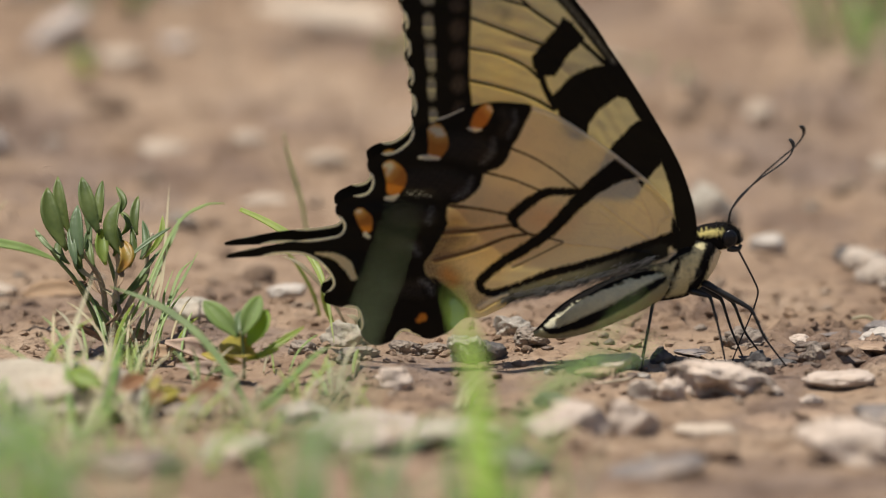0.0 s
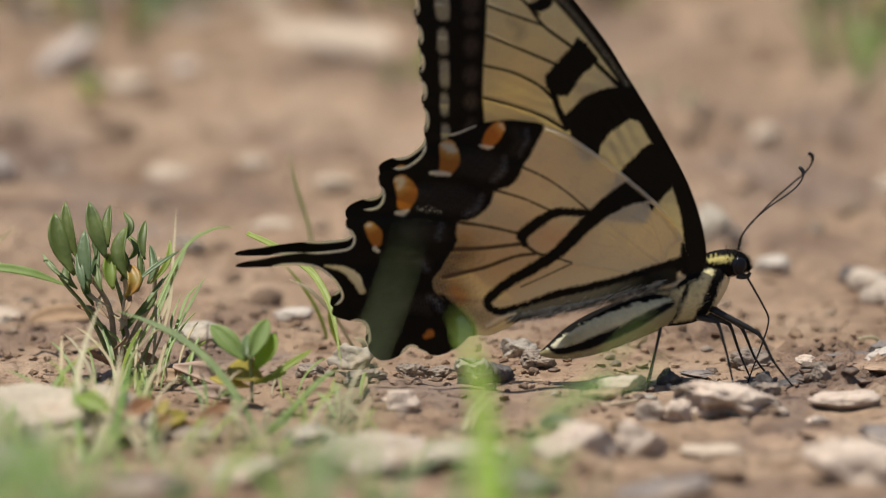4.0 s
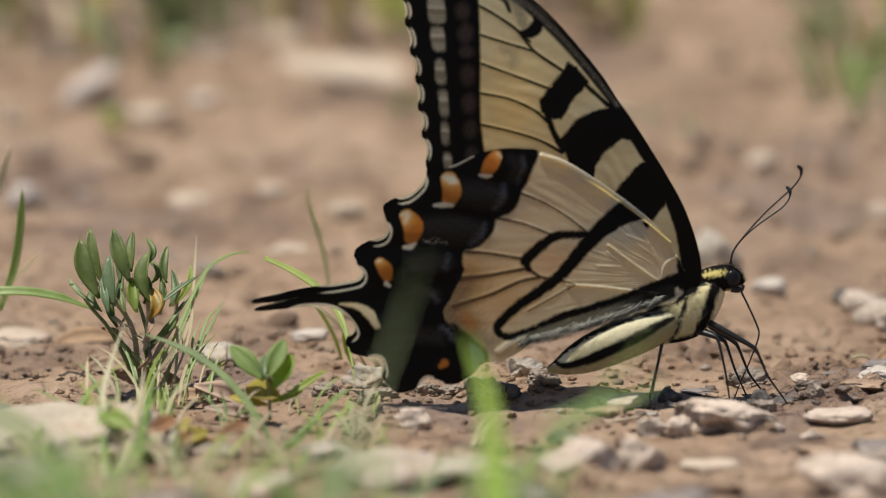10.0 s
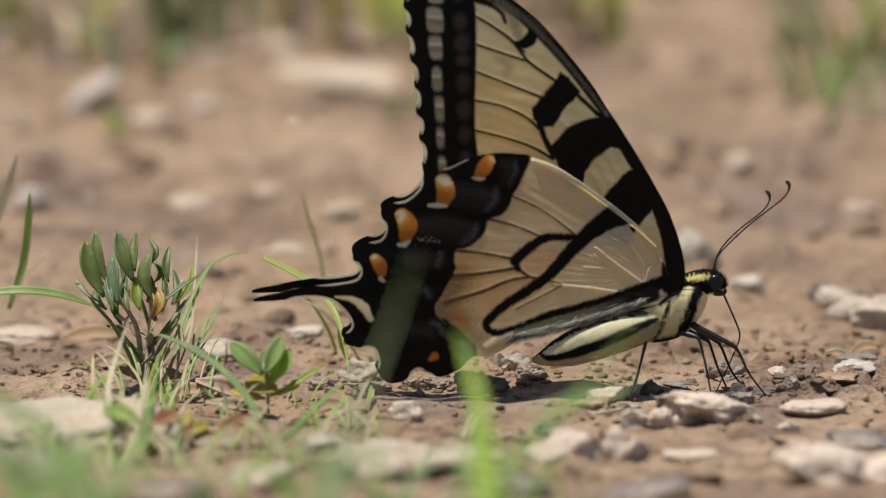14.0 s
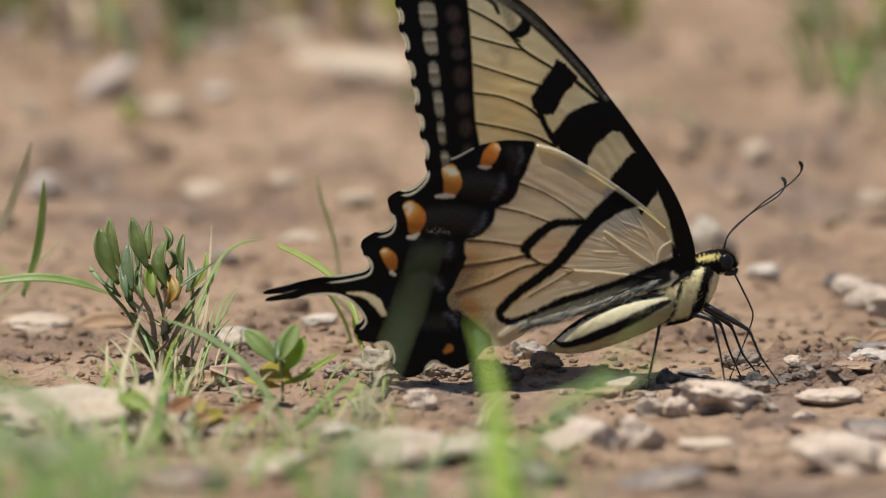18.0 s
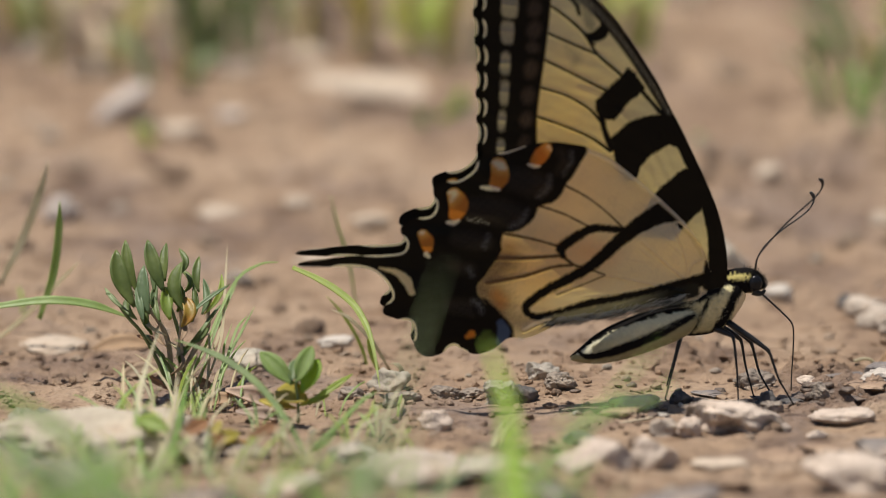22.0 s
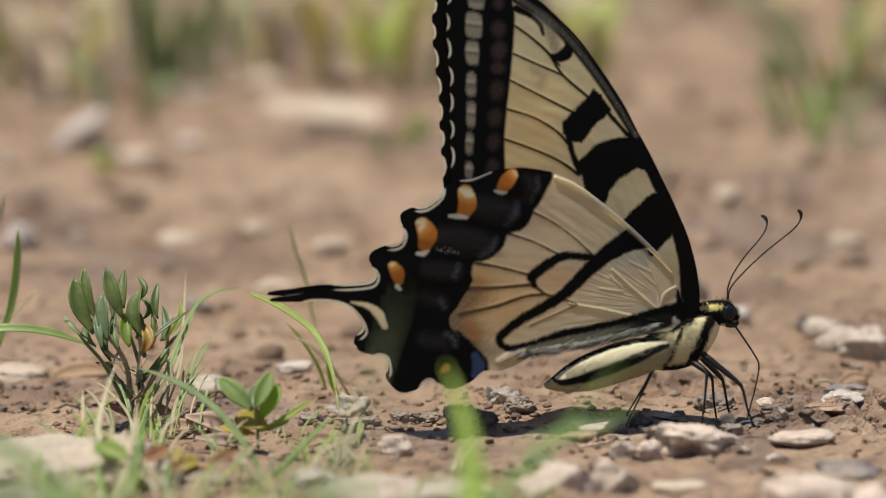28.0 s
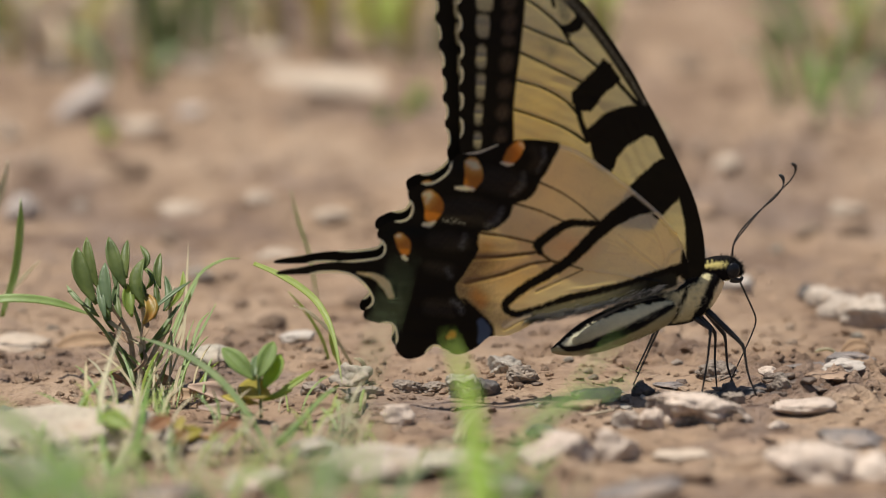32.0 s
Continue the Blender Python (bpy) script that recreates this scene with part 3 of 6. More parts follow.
        c = over(c, k * stroke(P, light, rough * 2 + 3, 4), cream)
        c = over(c, stroke(P, foot, rough, 1.6) * 0.8, (0.78, 0.74, 0.66))
    c = over(c, stroke(P, [(795, 652, 4), (801, 647, 7)], rough, 2.5), orange)
    moon = stroke(P, [(624, 553, 1.5), (653, 556, 5), (674, 569, 8), (686, 588, 5)], rough, 1.8)
    c = over(c, moon, (0.74, 0.63, 0.36))
    c = over(c, stroke(P, [(792, 327, 1), (811, 323, 2.2), (842, 307, 1.6)], 0, 1.2), (0.82, 0.80, 0.72))
    rib = ridged(P, [(1181, 442, 0.8), (1145, 411, 1.6), (1099, 378, 2.2), (1045, 343, 2.4), (995, 317, 2.2), (957, 305, 1)], 2.4)
    # whitish tint on the raised rib paints in the highlight along the front edge
    c = over(c, rib * 0.6, (0.80, 0.76, 0.66))
    ridge += 0.30 * rib
    hem = [(1180, 528, 13), (1118, 549, 11), (1062, 567, 10), (1000, 586, 9), (950, 601, 8), (926, 608, 4)]
    c = over(c, stroke(P, hem, rough * 3, 3), np.array((0.02, 0.021, 0.018)))
    c = over(c, stroke(P, hem, rough * 3, 3) * np.clip((1140 - x) / 70, 0, 1), (0.21, 0.215, 0.17))
    flap = [(935, 604, 1.5), (912, 613, 2.6), (892, 627, 1.6)]
    c = over(c, stroke(P, flap, rough, 2.5) * 0.9, (0.88, 0.85, 0.76))
    ridge += 0.25 * ridged(P, flap, 4)
    # the border is puckered: each field between two veins stands out as a low bolster
    for line in ([(862, 321, 2), (920, 325, 2)], [(786, 366, 2), (891, 375, 2)], [(722, 427, 2), (856, 433, 2)], [(677, 496, 2), (800, 485, 2)], [(638, 558, 2), (688, 586, 2)]):
        ridge += 0.22 * ridged(P, line, 17)
    ridge += 0.05 * wave(P * (0.6, 1.3), 0.11, 41) * soft(dm + 10, 14)
    relief = 1.0 * np.sin(np.clip((1205 - x) / 560, 0, 1) * math.pi) + ridge + 0.05 * wave(P, 0.05, 5) * np.clip((1150 - x) / 60, 0, 1)
    return c, -relief


def paint_forewing(P):
    x, y = P.T
    rough = 0.3 * wave(P, 0.3, 13) + 0.5 * wave(P, 1.1, 14)
    grit = wave(P, 1.7, 53) + 0.6 * wave(P, 0.8, 54)
    c = np.ones((len(P), 3)) * (0.63, 0.56, 0.345)
    gold = np.clip((y - 110) / 150, 0, 1) * np.clip((1030 - x) / 120, 0, 1)
    c = over(c, gold * 0.9, (0.78, 0.60, 0.20))
    c = over(c, stroke(P, [(880, 133, 3), (900, 147, 9), (897, 160, 4)], rough * 4, 8) * 0.55, (0.24, 0.22, 0.21))
    c = over(c, np.clip(0.5 + wave(P, 0.04, 19), 0, 1) * 0.2, (0.48, 0.42, 0.27))
    c = over(c, np.clip(wave(P, 0.13, 20) + 0.5 * wave(P, 0.5, 18) - 0.1, 0, 1) * 0.16, (0.42, 0.37, 0.26))
    black, ridge = np.zeros(len(P)), np.zeros(len(P))
    for v in ([(837, 65, 2), (872, 83, 2.2), (907, 106, 2.6), (936, 138, 2.4), (989, 171, 2.8)], [(844, 114, 2), (892, 127, 2), (935, 138, 2)], [(845, 160, 2), (901, 178, 1.9), (968, 200, 2.4)],
              [(846, 209, 2), (896, 217, 1.9), (940, 235, 2.2), (966, 256, 3)], [(848, 260, 2), (900, 270, 1.9), (949, 283, 2.2), (989, 302, 3)], [(907, 106, 2.4), (927, 122, 2.4)]):
        black = np.maximum(black, stroke(P, v, rough * 0.5, 1.3))
        ridge += ridged(P, v, 2.6) * 0.04
    for block in ([(994, 156), (1007, 164), (1027, 186), (1018, 199), (1005, 211), (995, 226), (983, 244), (968, 246), (952, 236), (951, 219), (961, 202), (977, 186), (987, 171)],
                  [(1118, 215), (1074, 225), (1040, 236), (1012, 252), (987, 281), (999, 304), (1020, 348), (1040, 348), (1045, 322), (1059, 297), (1089, 275), (1144, 280)],
                  [(1179, 293), (1149, 305), (1124, 318), (1104, 340), (1078, 375), (1057, 440), (1127, 441), (1147, 407), (1166, 382), (1170, 370), (1237, 385)]):
        black = np.maximum(black, soft(edge(block, P) - 3 + rough * 2.2 + 1.5 * wave(P, 0.09, 31), 1.8))
    for line in ([(962, 242, 6), (973, 269, 5), (991, 296, 7)], [(849, 31, 4), (893, 41, 4), (924, 63, 5), (940, 86, 8), (936, 101, 11), (920, 110, 8), (910, 107, 3)], [(839, 37, 7), (865, 45, 5), (883, 57, 4), (892, 74, 3)], [(1018, 185, 4), (1050, 211, 3.5), (1078, 234, 5)],
                 [(1232, 520, 26), (1224, 471, 26), (1205, 418, 20), (1174, 360, 15), (1127, 289, 13), (1075, 221, 12)]):
        black = np.maximum(black, stroke(P, line, rough * 1.3, 1.8))
    margin = [(828, -40), (829, 19), (836, 41), (840, 71), (843, 114), (845, 160), (847, 209), (850, 260), (860, 330), (850, 420), (690, 420), (680, -60)]
    black = np.maximum(black, soft(edge([tuple(q) for q in spline(margin, 4)], P) + rough * 0.7, 2.0))
    # the front edge: a black rib, a strip dusted with grey, a thin black line
    costa = [(1080, 221, 7), (1040, 174, 7), (991, 123, 7), (942, 79, 7), (893, 43, 8), (843, 21, 8), (790, -2, 8)]
    strip = near_line(P, costa)
    black = np.maximum(black, soft(strip - 3, 2.5))
    rim = near_line(P, [(1082, 211, 5), (1052, 174, 5), (1001, 119, 5), (952, 71, 5), (903, 36, 5), (853, 12, 6), (790, -20, 8)])
    black = np.maximum(black, soft(rim, 2))
    inner = near_line(P, [(1070, 221, 1.6), (1030, 176, 1.6), (981, 123, 1.6), (937, 84, 2)])
    black = np.maximum(black, soft(inner, 1.4))
    c = over(c, black, BLACK)
    c = over(c, soft(strip + 2 + rough, 2.5) * soft(-rim + 1, 2) * np.clip(0.55 + 0.2 * grit, 0, 1), (0.13, 0.12, 0.115))
    # scattered glints along the front strip, painted as pale specks
    spark = soft(strip + 1, 2) * soft(-rim + 1, 2) * np.clip(grit - 1.15, 0, 1)
    c = over(c, np.clip(spark, 0, 1), (0.6, 0.6, 0.6))
    grey = stroke(P, [(875, 43, 5), (898, 58, 8), (910, 80, 10), (916, 94, 7)], rough * 2, 5)
    c = over(c, grey * np.clip(0.6 + 0.2 * grit, 0, 1), (0.17, 0.165, 0.155))
    # black margin: purplish powder between the veins and a row of pale spots
    for u, v, a, b in ((812, 76, 12, 14), (818, 112, 13, 16), (821, 142, 12, 10), (824, 180, 12, 16), (828, 226, 12, 15), (832, 268, 11, 14), (836, 312, 10, 14), (806, 32, 9, 10)):
        d = (np.hypot((x - u) / a, (y - v) / b) - 1) * a
        c = over(c, soft(d + rough * 2, 5) * np.clip(0.5 + 0.2 * grit, 0, 1), (0.085, 0.062, 0.058))
    for u, v, a, b in ((766, 32, 15, 16), (768, 76, 15, 22), (772, 122, 12, 20), (778, 176, 9, 20), (785, 226, 8, 21), (790, 276, 7, 17), (796, 322, 7, 14)):
        lean = (y - v) * 0.12
        d = np.maximum(np.abs(x - u - lean) / a, np.abs(y - v) / b)
        d = (0.5 * d + 0.5 * np.hypot((x - u - lean) / a, (y - v) / b) - 1) * a
        c = over(c, soft(d + rough * 1.5, 2.2) * np.clip(0.78 + 0.1 * grit, 0, 0.9), (0.42, 0.39, 0.32))
        ridge += 0.10 * np.exp(-((y - v + 2) / 4.0) ** 2) * soft(d, 4)
    # creases
    pane = np.stack(((x + y) * 0.16, y * 1.2 - x * 0.35), 1)
    ridge += 0.014 * wave(pane, 0.20, 33) * np.clip((y - 60) / 90, 0, 1) + 0.010 * wave(P * (0.4, 1.3), 0.3, 34)
    ridge += 0.05 * ridged(P, [(916, 202, 1), (940, 205, 3), (965, 212, 1)], 5) + 0.06 * ridged(P, [(990, 229, 1), (1010, 245, 1)], 4)
    pleat = np.clip((1130 - x) / 60, 0, 1) * np.clip((x - 1040) / 30, 0, 1) * np.clip((y - 240) / 30, 0, 1)
    ridge += 0.04 * pleat * np.sin((x * 0.83 - y * 0.55) / 3.0)
    relief = 1.2 * np.sin(np.clip((560 - y) / 620, 0, 1) * math.pi) + ridge + 0.06 * wave(P, 0.05, 15)
    return c, -relief


HIND_COSTA = [(1207, 488), (1198, 471), (1190, 454), (1167, 429), (1145, 408), (1099, 374), (1045, 339), (995, 311), (955, 297), (925, 294), (895, 294), (865, 299), (841, 307), (812, 321)]
HIND_LOBES = [(772, 333), (759, 362), (738, 381), (712, 388), (696, 400), (698, 414), (705, 432), (698, 450), (672, 459), (653, 472), (651, 486), (664, 503)]
HIND_TAIL = [(660, 519), (636, 527), (570, 538), (520, 550), (484, 560), (485, 566), (530, 562), (580, 556), (615, 560), (640, 577)]
HIND_INNER = [(654, 600), (643, 618), (644, 632), (668, 638), (694, 640), (703, 658), (706, 682), (726, 697), (752, 690), (772, 672), (790, 676), (815, 682), (845, 668), (868, 646), (898, 642), (926, 628), (950, 612), (1000, 597), (1062, 577), (1120, 560), (1192, 542), (1208, 520), (1207, 495)]
HIND = HIND_COSTA + HIND_LOBES + HIND_TAIL + HIND_INNER
FORE = [(1226, 535), (1235, 505), (1234, 479), (1225, 445), (1210, 407), (1193, 373), (1164, 328), (1137, 289), (1103, 242), (1078, 210), (1050, 172), (1001, 118), (952, 70), (903, 35), (850, 0),
        (795, -20), (758, -22), (732, -12), (720, 12), (719, 35), (716, 55), (722, 78), (722, 98), (731, 122), (732, 145), (741, 168), (742, 190), (748, 212), (748, 236),
        (756, 256), (756, 280), (764, 302), (766, 335), (790, 380), (880, 425), (1000, 460), (1100, 490), (1190, 530)]


def lofted(spine, paint, sides=96, steps=14):
    """A body segment: round sections (u, v, half height, half width in drawing units) along a spine, with colours."""
    rows = spline(spine, steps)
    verts, faces, drawn = [], [], []
    for i, (u, v, h, w) in enumerate(rows):
        a, b = rows[max(i - 1, 0)], rows[min(i + 1, len(rows) - 1)]
        t = np.array((b[0] - a[0], b[1] - a[1]))
        t /= np.hypot(*t)
        n = np.array((-t[1], t[0]))
        if n[1] > 0:
            n = -n
        for k in range(sides):
            g = 2 * math.pi * k / sides
            q = (u + n[0] * h * math.sin(g), v + n[1] * h * math.sin(g))
            p = own(*q, 0)
            verts.append((p.x, -w * Q * math.cos(g), p.z))
            drawn.append((*q, math.sin(g)))
    for i in range(len(rows) - 1):
        for k in range(sides):
            q, r = i * sides, (k + 1) % sides
            faces.append((q + k, q + r, q + sides + r, q + sides + k))
    faces += [tuple(range(sides)), tuple(range((len(rows) - 1) * sides, len(rows) * sides))[::-1]]
    me = bpy.data.meshes.new("segment")
    me.from_pydata(verts, [], faces)
    me.shade_smooth()
    me.materials.append(FUR)
    col = np.ones((len(verts), 4), np.float32)
    drawn = np.array(drawn)
    col[:, :3] = paint(drawn[:, :2], drawn[:, 2])
    me.color_attributes.new("pigment", "FLOAT_COLOR", "POINT").data.foreach_set("color", col.ravel())
    return me


ABDOMEN = [(1196, 572, 8, 8), (1188, 575, 17, 18), (1163, 586, 29, 29), (1113, 604, 34, 34), (1060, 626, 32, 30), (1025, 641, 25, 23), (998, 652, 14, 15), (978, 658, 4, 4)]
THORAX = [(1150, 587, 24, 22), (1178, 576, 37, 28), (1206, 561, 46, 31), (1229, 546, 44, 31), (1250, 529, 33, 28), (1266, 513, 20, 20)]
HEAD = [(1230, 511, 15, 12), (1246, 506, 19, 17), (1262, 503, 21, 19), (1280, 502, 22, 19), (1294, 504, 19, 15), (1304, 509, 11, 9), (1309, 513, 3, 3)]
CREAM, INK = (0.64, 0.59, 0.40), (0.010, 0.009, 0.009)


def abdomen_paint(P, rise):
    rough = 0.5 * wave(P, 0.35, 21) + 0.5 * wave(P, 1.1, 22)
    c = np.ones((len(P), 3)) * CREAM
    c = over(c, np.clip(0.5 + 0.5 * np.sin((P[:, 0] * 0.9 - P[:, 1] * 0.42) / 3.7 + rough), 0, 1) * 0.18, (0.50, 0.46, 0.32))
    c = over(c, np.clip(0.3 + 0.5 * wave(P, 0.9, 27), 0, 1) * 0.4, (0.36, 0.33, 0.22))
    low = [(1192, 567, 4), (1156, 584, 7), (1112, 607, 9), (1061, 631, 9), (1024, 645, 7), (1001, 649, 5), (990, 643, 3), (996, 634, 2)]
    line = np.array(spline(low[:6], 6))
    order = np.argsort(line[:, 0])
    below = P[:, 1] > np.interp(P[:, 0], line[order, 0], line[order, 1])
    c = over(c, np.clip((1050 - P[:, 0]) / 40, 0, 1) * 0.4, (0.60, 0.58, 0.46))
    # belly colour darkened to olive for its shade and the blurred blade before it
    c = over(c, below * 1.0, (0.30, 0.265, 0.145))
    c = over(c, soft(near_line(P, low) + rough * 1.3, 1.6), INK)
    return over(c, np.clip((rise - 0.78 + 0.08 * rough) / 0.06, 0, 1), INK)


def thorax_paint(P, rise):
    rough = 0.5 * wave(P, 0.3, 23) + 0.5 * wave(P, 1.0, 24)
    c = np.ones((len(P), 3)) * (0.68, 0.60, 0.34)
    c = over(c, np.clip((1195 - P[:, 0]) / 35, 0, 1) * 0.5, (0.40, 0.37, 0.22))
    c = over(c, np.clip(0.35 * wave(P, 0.5, 29), 0, 0.5), (0.22, 0.20, 0.15))
    # peach front, lightened in colour to imitate light bounced off the ground
    c = over(c, np.clip((P[:, 0] - 1256) / 8, 0, 1) * 0.8, (0.76, 0.63, 0.42))
    c = over(c, np.clip((P[:, 1] - 555) / 40, 0, 1) * 0.8, (0.40, 0.36, 0.20))
    for band in ([(1222, 508, 7), (1209, 540, 4), (1198, 577, 4), (1190, 605, 3)], [(1268, 492, 10), (1256, 526, 9), (1245, 562, 10), (1233, 600, 9)],
                 [(1222, 496, 16), (1240, 503, 8), (1262, 500, 10), (1285, 500, 8)], [(1180, 550, 4), (1170, 580, 4), (1162, 600, 3)], [(1150, 546, 16), (1185, 532, 15), (1214, 514, 18)], [(1252, 590, 8), (1226, 604, 10), (1190, 606, 5)]):
        c = over(c, soft(near_line(P, band) + rough * 3.2, 2.4), INK)
    return over(c, np.clip((rise - 0.70 + 0.05 * rough) / 0.1, 0, 1), INK)


def head_paint(P, rise):
    rough = wave(P, 0.8, 25)
    c = np.ones((len(P), 3)) * INK
    c = over(c, soft(near_line(P, [(1242, 497, 3.5), (1256, 494, 5), (1276, 492, 4.5)]) + rough * 1.8, 2.4), (0.58, 0.49, 0.18))
    return over(c, soft(near_line(P, [(1282, 524, 4), (1298, 522, 5), (1306, 516, 4)]) + rough, 2.0), (0.55, 0.45, 0.26))


LEG_PLAN = {  # coxa u, v, side (mm); knee; ankle; foot
    "fore": ((1252, 574), (1328, 617), (1347, 664), (1384, 716)),
    "middle": ((1232, 588), (1264, 597), (1277, 652), (1288, 717)),
    "hind": ((1187, 597), (1172, 603), (1163, 652), (1152, 718)),
    "fore_far": ((1250, 576), (1306, 611), (1328, 662), (1362, 702)),
    "middle_far": ((1236, 586), (1288, 606), (1306, 652), (1330, 698)),
    "hind_far": ((1190, 596), (1180, 604), (1172, 650), (1160, 702)),
}
LEGS = {}


def fur(bm, spine, angles, reach, count, length, rng, back=-1.0, rise=0.35, thick=1.0):
    """Fine hairs lying on a body segment between two angles, combed along it."""
    rows = spline(spine, 8)
    for _ in range(count):
        s = rng.uniform(reach[0], reach[1]) * (len(rows) - 2)
        i = int(s)
        u, v, h, w = rows[i] + (rows[i + 1] - rows[i]) * (s - i)
        t = (rows[i + 1] - rows[i])[:2]
        t = t / np.hypot(*t)
        n = np.array((-t[1], t[0])) * (1 if t[0] < 0 else -1)
        if n[1] > 0:
            n = -n
        g = math.radians(rng.uniform(*angles))
        a = own(u + n[0] * h * math.sin(g), v + n[1] * h * math.sin(g), 0)
        a.y = -w * Q * math.cos(g)
        out = Vector((n[0] * math.sin(g), -math.cos(g), -n[1] * math.sin(g)))
        k = length * Q * rng.uniform(0.5, 1.2)
        way = Vector((back, 0, 0.45 * back)) * 0.9 + out * rise * rng.uniform(0.4, 1.6) + Vector((rng.gauss(0, 0.2), rng.gauss(0, 0.1), rng.gauss(0, 0.2)))
        tube(bm, [a - out * 0.00004, a + way * k * 0.55, a + way * k - out * k * 0.15], [0.000022 * thick, 0.000018 * thick, 0.000006], 3)
    return bm


def fringe_hair(rng, count, shift, length, spread):
    """Long soft hair along the inner edge of the hindwing, combed back and outwards."""
    bm = bmesh.new()
    for _ in range(count):
        s = rng.random()
        u, v = 1172 - 236 * s, 533 + 72 * s + 4 * math.sin(s * 3.1) + shift
        k = rng.uniform(*length) * (1 - 0.25 * s)
        a = own(u + rng.gauss(0, 3), v + rng.gauss(0, 4), -2.75 + rng.gauss(0, 0.12))
        b = own(u - k * 0.9, v + k * rng.uniform(*spread), -3.0 - 0.3 * rng.random())
        tube(bm, [a, a.lerp(b, 0.55) + Vector((0, -0.00012, 0.00006)), b], [0.00003, 0.000024, 0.000006], 3)
    return bm


def build_butterfly():
    fly = tagged(new("butterfly"), "yellow swallowtail butterfly with black stripes, wings folded, on mud", "butterfly")
    fore, hind = wing_mesh("forewing", FORE, paint_forewing), wing_mesh("hindwing", HIND, paint_hindwing)
    parts = {}
    for name, me, side, spread, turn in (("forewing", fore, -1.4, 0.6, 0), ("hindwing", hind, -1.85, 0.6, 0), ("forewing", fore, 0.7, -2.1, 0), ("hindwing", hind, 1.1, -2.1, 1.15)):
        w = new(name, me)
        w.parent = fly
        hinge = own(1205, 535)
        w.matrix_basis = pose(0, side * 0.001, -(side + (0.5 if side < 0 else -0.8)) * 0.0002, spread, 0, 0) @ Matrix.Translation(hinge) @ pose(0, 0, 0, 0, turn, 0) @ Matrix.Translation(-hinge)
        tagged(w, "pale yellow forewing with black tiger stripes" if me is fore else "cream hindwing with black tail and orange spots")
        parts[name + ("" if side < 0 else "_far")] = w
    parts["abdomen"] = part("abdomen", lofted(ABDOMEN, abdomen_paint), None, fly,
         "cream furry abdomen with black stripes")
    parts["abdomen"].matrix_basis = Matrix.Translation((0, -0.0015, 0.0003))
    part("thorax", lofted(THORAX, thorax_paint), None, fly,
         "cream furry thorax with black bands")
    head = part("head", lofted(HEAD, head_paint), None, fly, "black head with yellow collar")
    for y in (-1.32, 1.32):
        bm = bmesh.new()
        bmesh.ops.create_icosphere(bm, subdivisions=3, radius=0.00104, matrix=Matrix.Translation(own(1290, 501, y)) @ Matrix.Diagonal((0.95, 0.62, 1.08, 1)))
        part("eye", bm, EYE_GLOSS, head, "glossy dark compound eye")
    bm = bmesh.new()
    tube(bm, [own(*p) for p in spline([(1290, 518, -0.5), (1299, 520, -0.6), (1307, 519, -0.6), (1311, 513, -0.5)], 4)], [0.00055 - 0.00003 * k for k in range(13)], 8)
    part("palp", bm, CHITIN, head, "short black furry palp")
    for key, (coxa, knee, ankle, foot) in LEG_PLAN.items():
        far = key.endswith("_far")
        y = 1.0 if far else -1.3
        spread = {"fore": 1.5, "middle": 2.0, "hind": 1.2}[key.split("_")[0]] * (1 if far else -1)
        bm = bmesh.new()
        c = own(*coxa, y)
        pts = [own(*coxa, y), own(*knee, y + spread * 0.8), own(*ankle, y + spread), own(*foot, y + spread * 1.1)]
        line = [pts[k // 5].lerp(pts[k // 5 + 1], k % 5 / 5) for k in range(15)] + [pts[3]]
        line[5] = line[5].lerp((line[4] + line[6]) / 2, 0.3)
        line[10] = line[10].lerp((line[9] + line[11]) / 2, 0.5)
        tube(bm, [q - c for q in line], list(np.interp(range(16), (0, 3, 5, 6, 10, 15), (0.00046, 0.00040, 0.00027, 0.00020, 0.00015, 0.00010))), 8)
        foot_at = line[-1] - c
        claw = bmesh.new()
        tube(claw, [foot_at, foot_at + Vector((0.0004, -0.0001, -0.00012)), foot_at + Vector((0.0008, -0.0002, 0.00002))], [0.00012, 0.00009, 0.00003], 5)
        leg = part("leg", bm, CHITIN, fly, "thin black leg")
        leg.matrix_basis = Matrix.Translation(c)
        part("foot", claw, CHITIN, leg)
        LEGS[key] = (leg, c, foot_at)
    for key, y, tip in (("antenna", -0.5, [(1288, 478), (1294, 458), (1316, 435), (1352, 405), (1385, 382), (1408, 366), (1421, 352), (1424, 339), (1418, 331)]),
                        ("antenna_far", 0.5, [(1290, 476), (1295, 459), (1311, 438), (1340, 414), (1368, 396), (1384, 384), (1393, 372), (1394, 361), (1388, 354)])):
        c = own(*tip[0], y)
        bm = bmesh.new()
        line = [Vector(q) for q in spline([own(u, v, y * (1 + 5 * k / len(tip))) for k, (u, v) in enumerate(tip)], 5)]
        n = len(line)
        thick = [float(np.interp(k / (n - 1), (0, 0.1, 0.75, 0.88, 0.97, 1), (0.00016, 0.00011, 0.00011, 0.00026, 0.00024, 0.00008))) for k in range(n)]
        cut = int(0.78 * n)
        tube(bm, [q - c for q in line[:cut + 1]], thick[:cut + 1], 8)
        a = part("antenna", bm, CHITIN, fly, "thin black clubbed antenna")
        part("club", tube(bmesh.new(), [q - c for q in line[cut:]], thick[cut:], 8), CHITIN, a, "black hooked club at the tip")
        a.matrix_basis = Matrix.Translation(c)
        parts[key] = a
    c = own(1306, 521, -0.2)
    bm = bmesh.new()
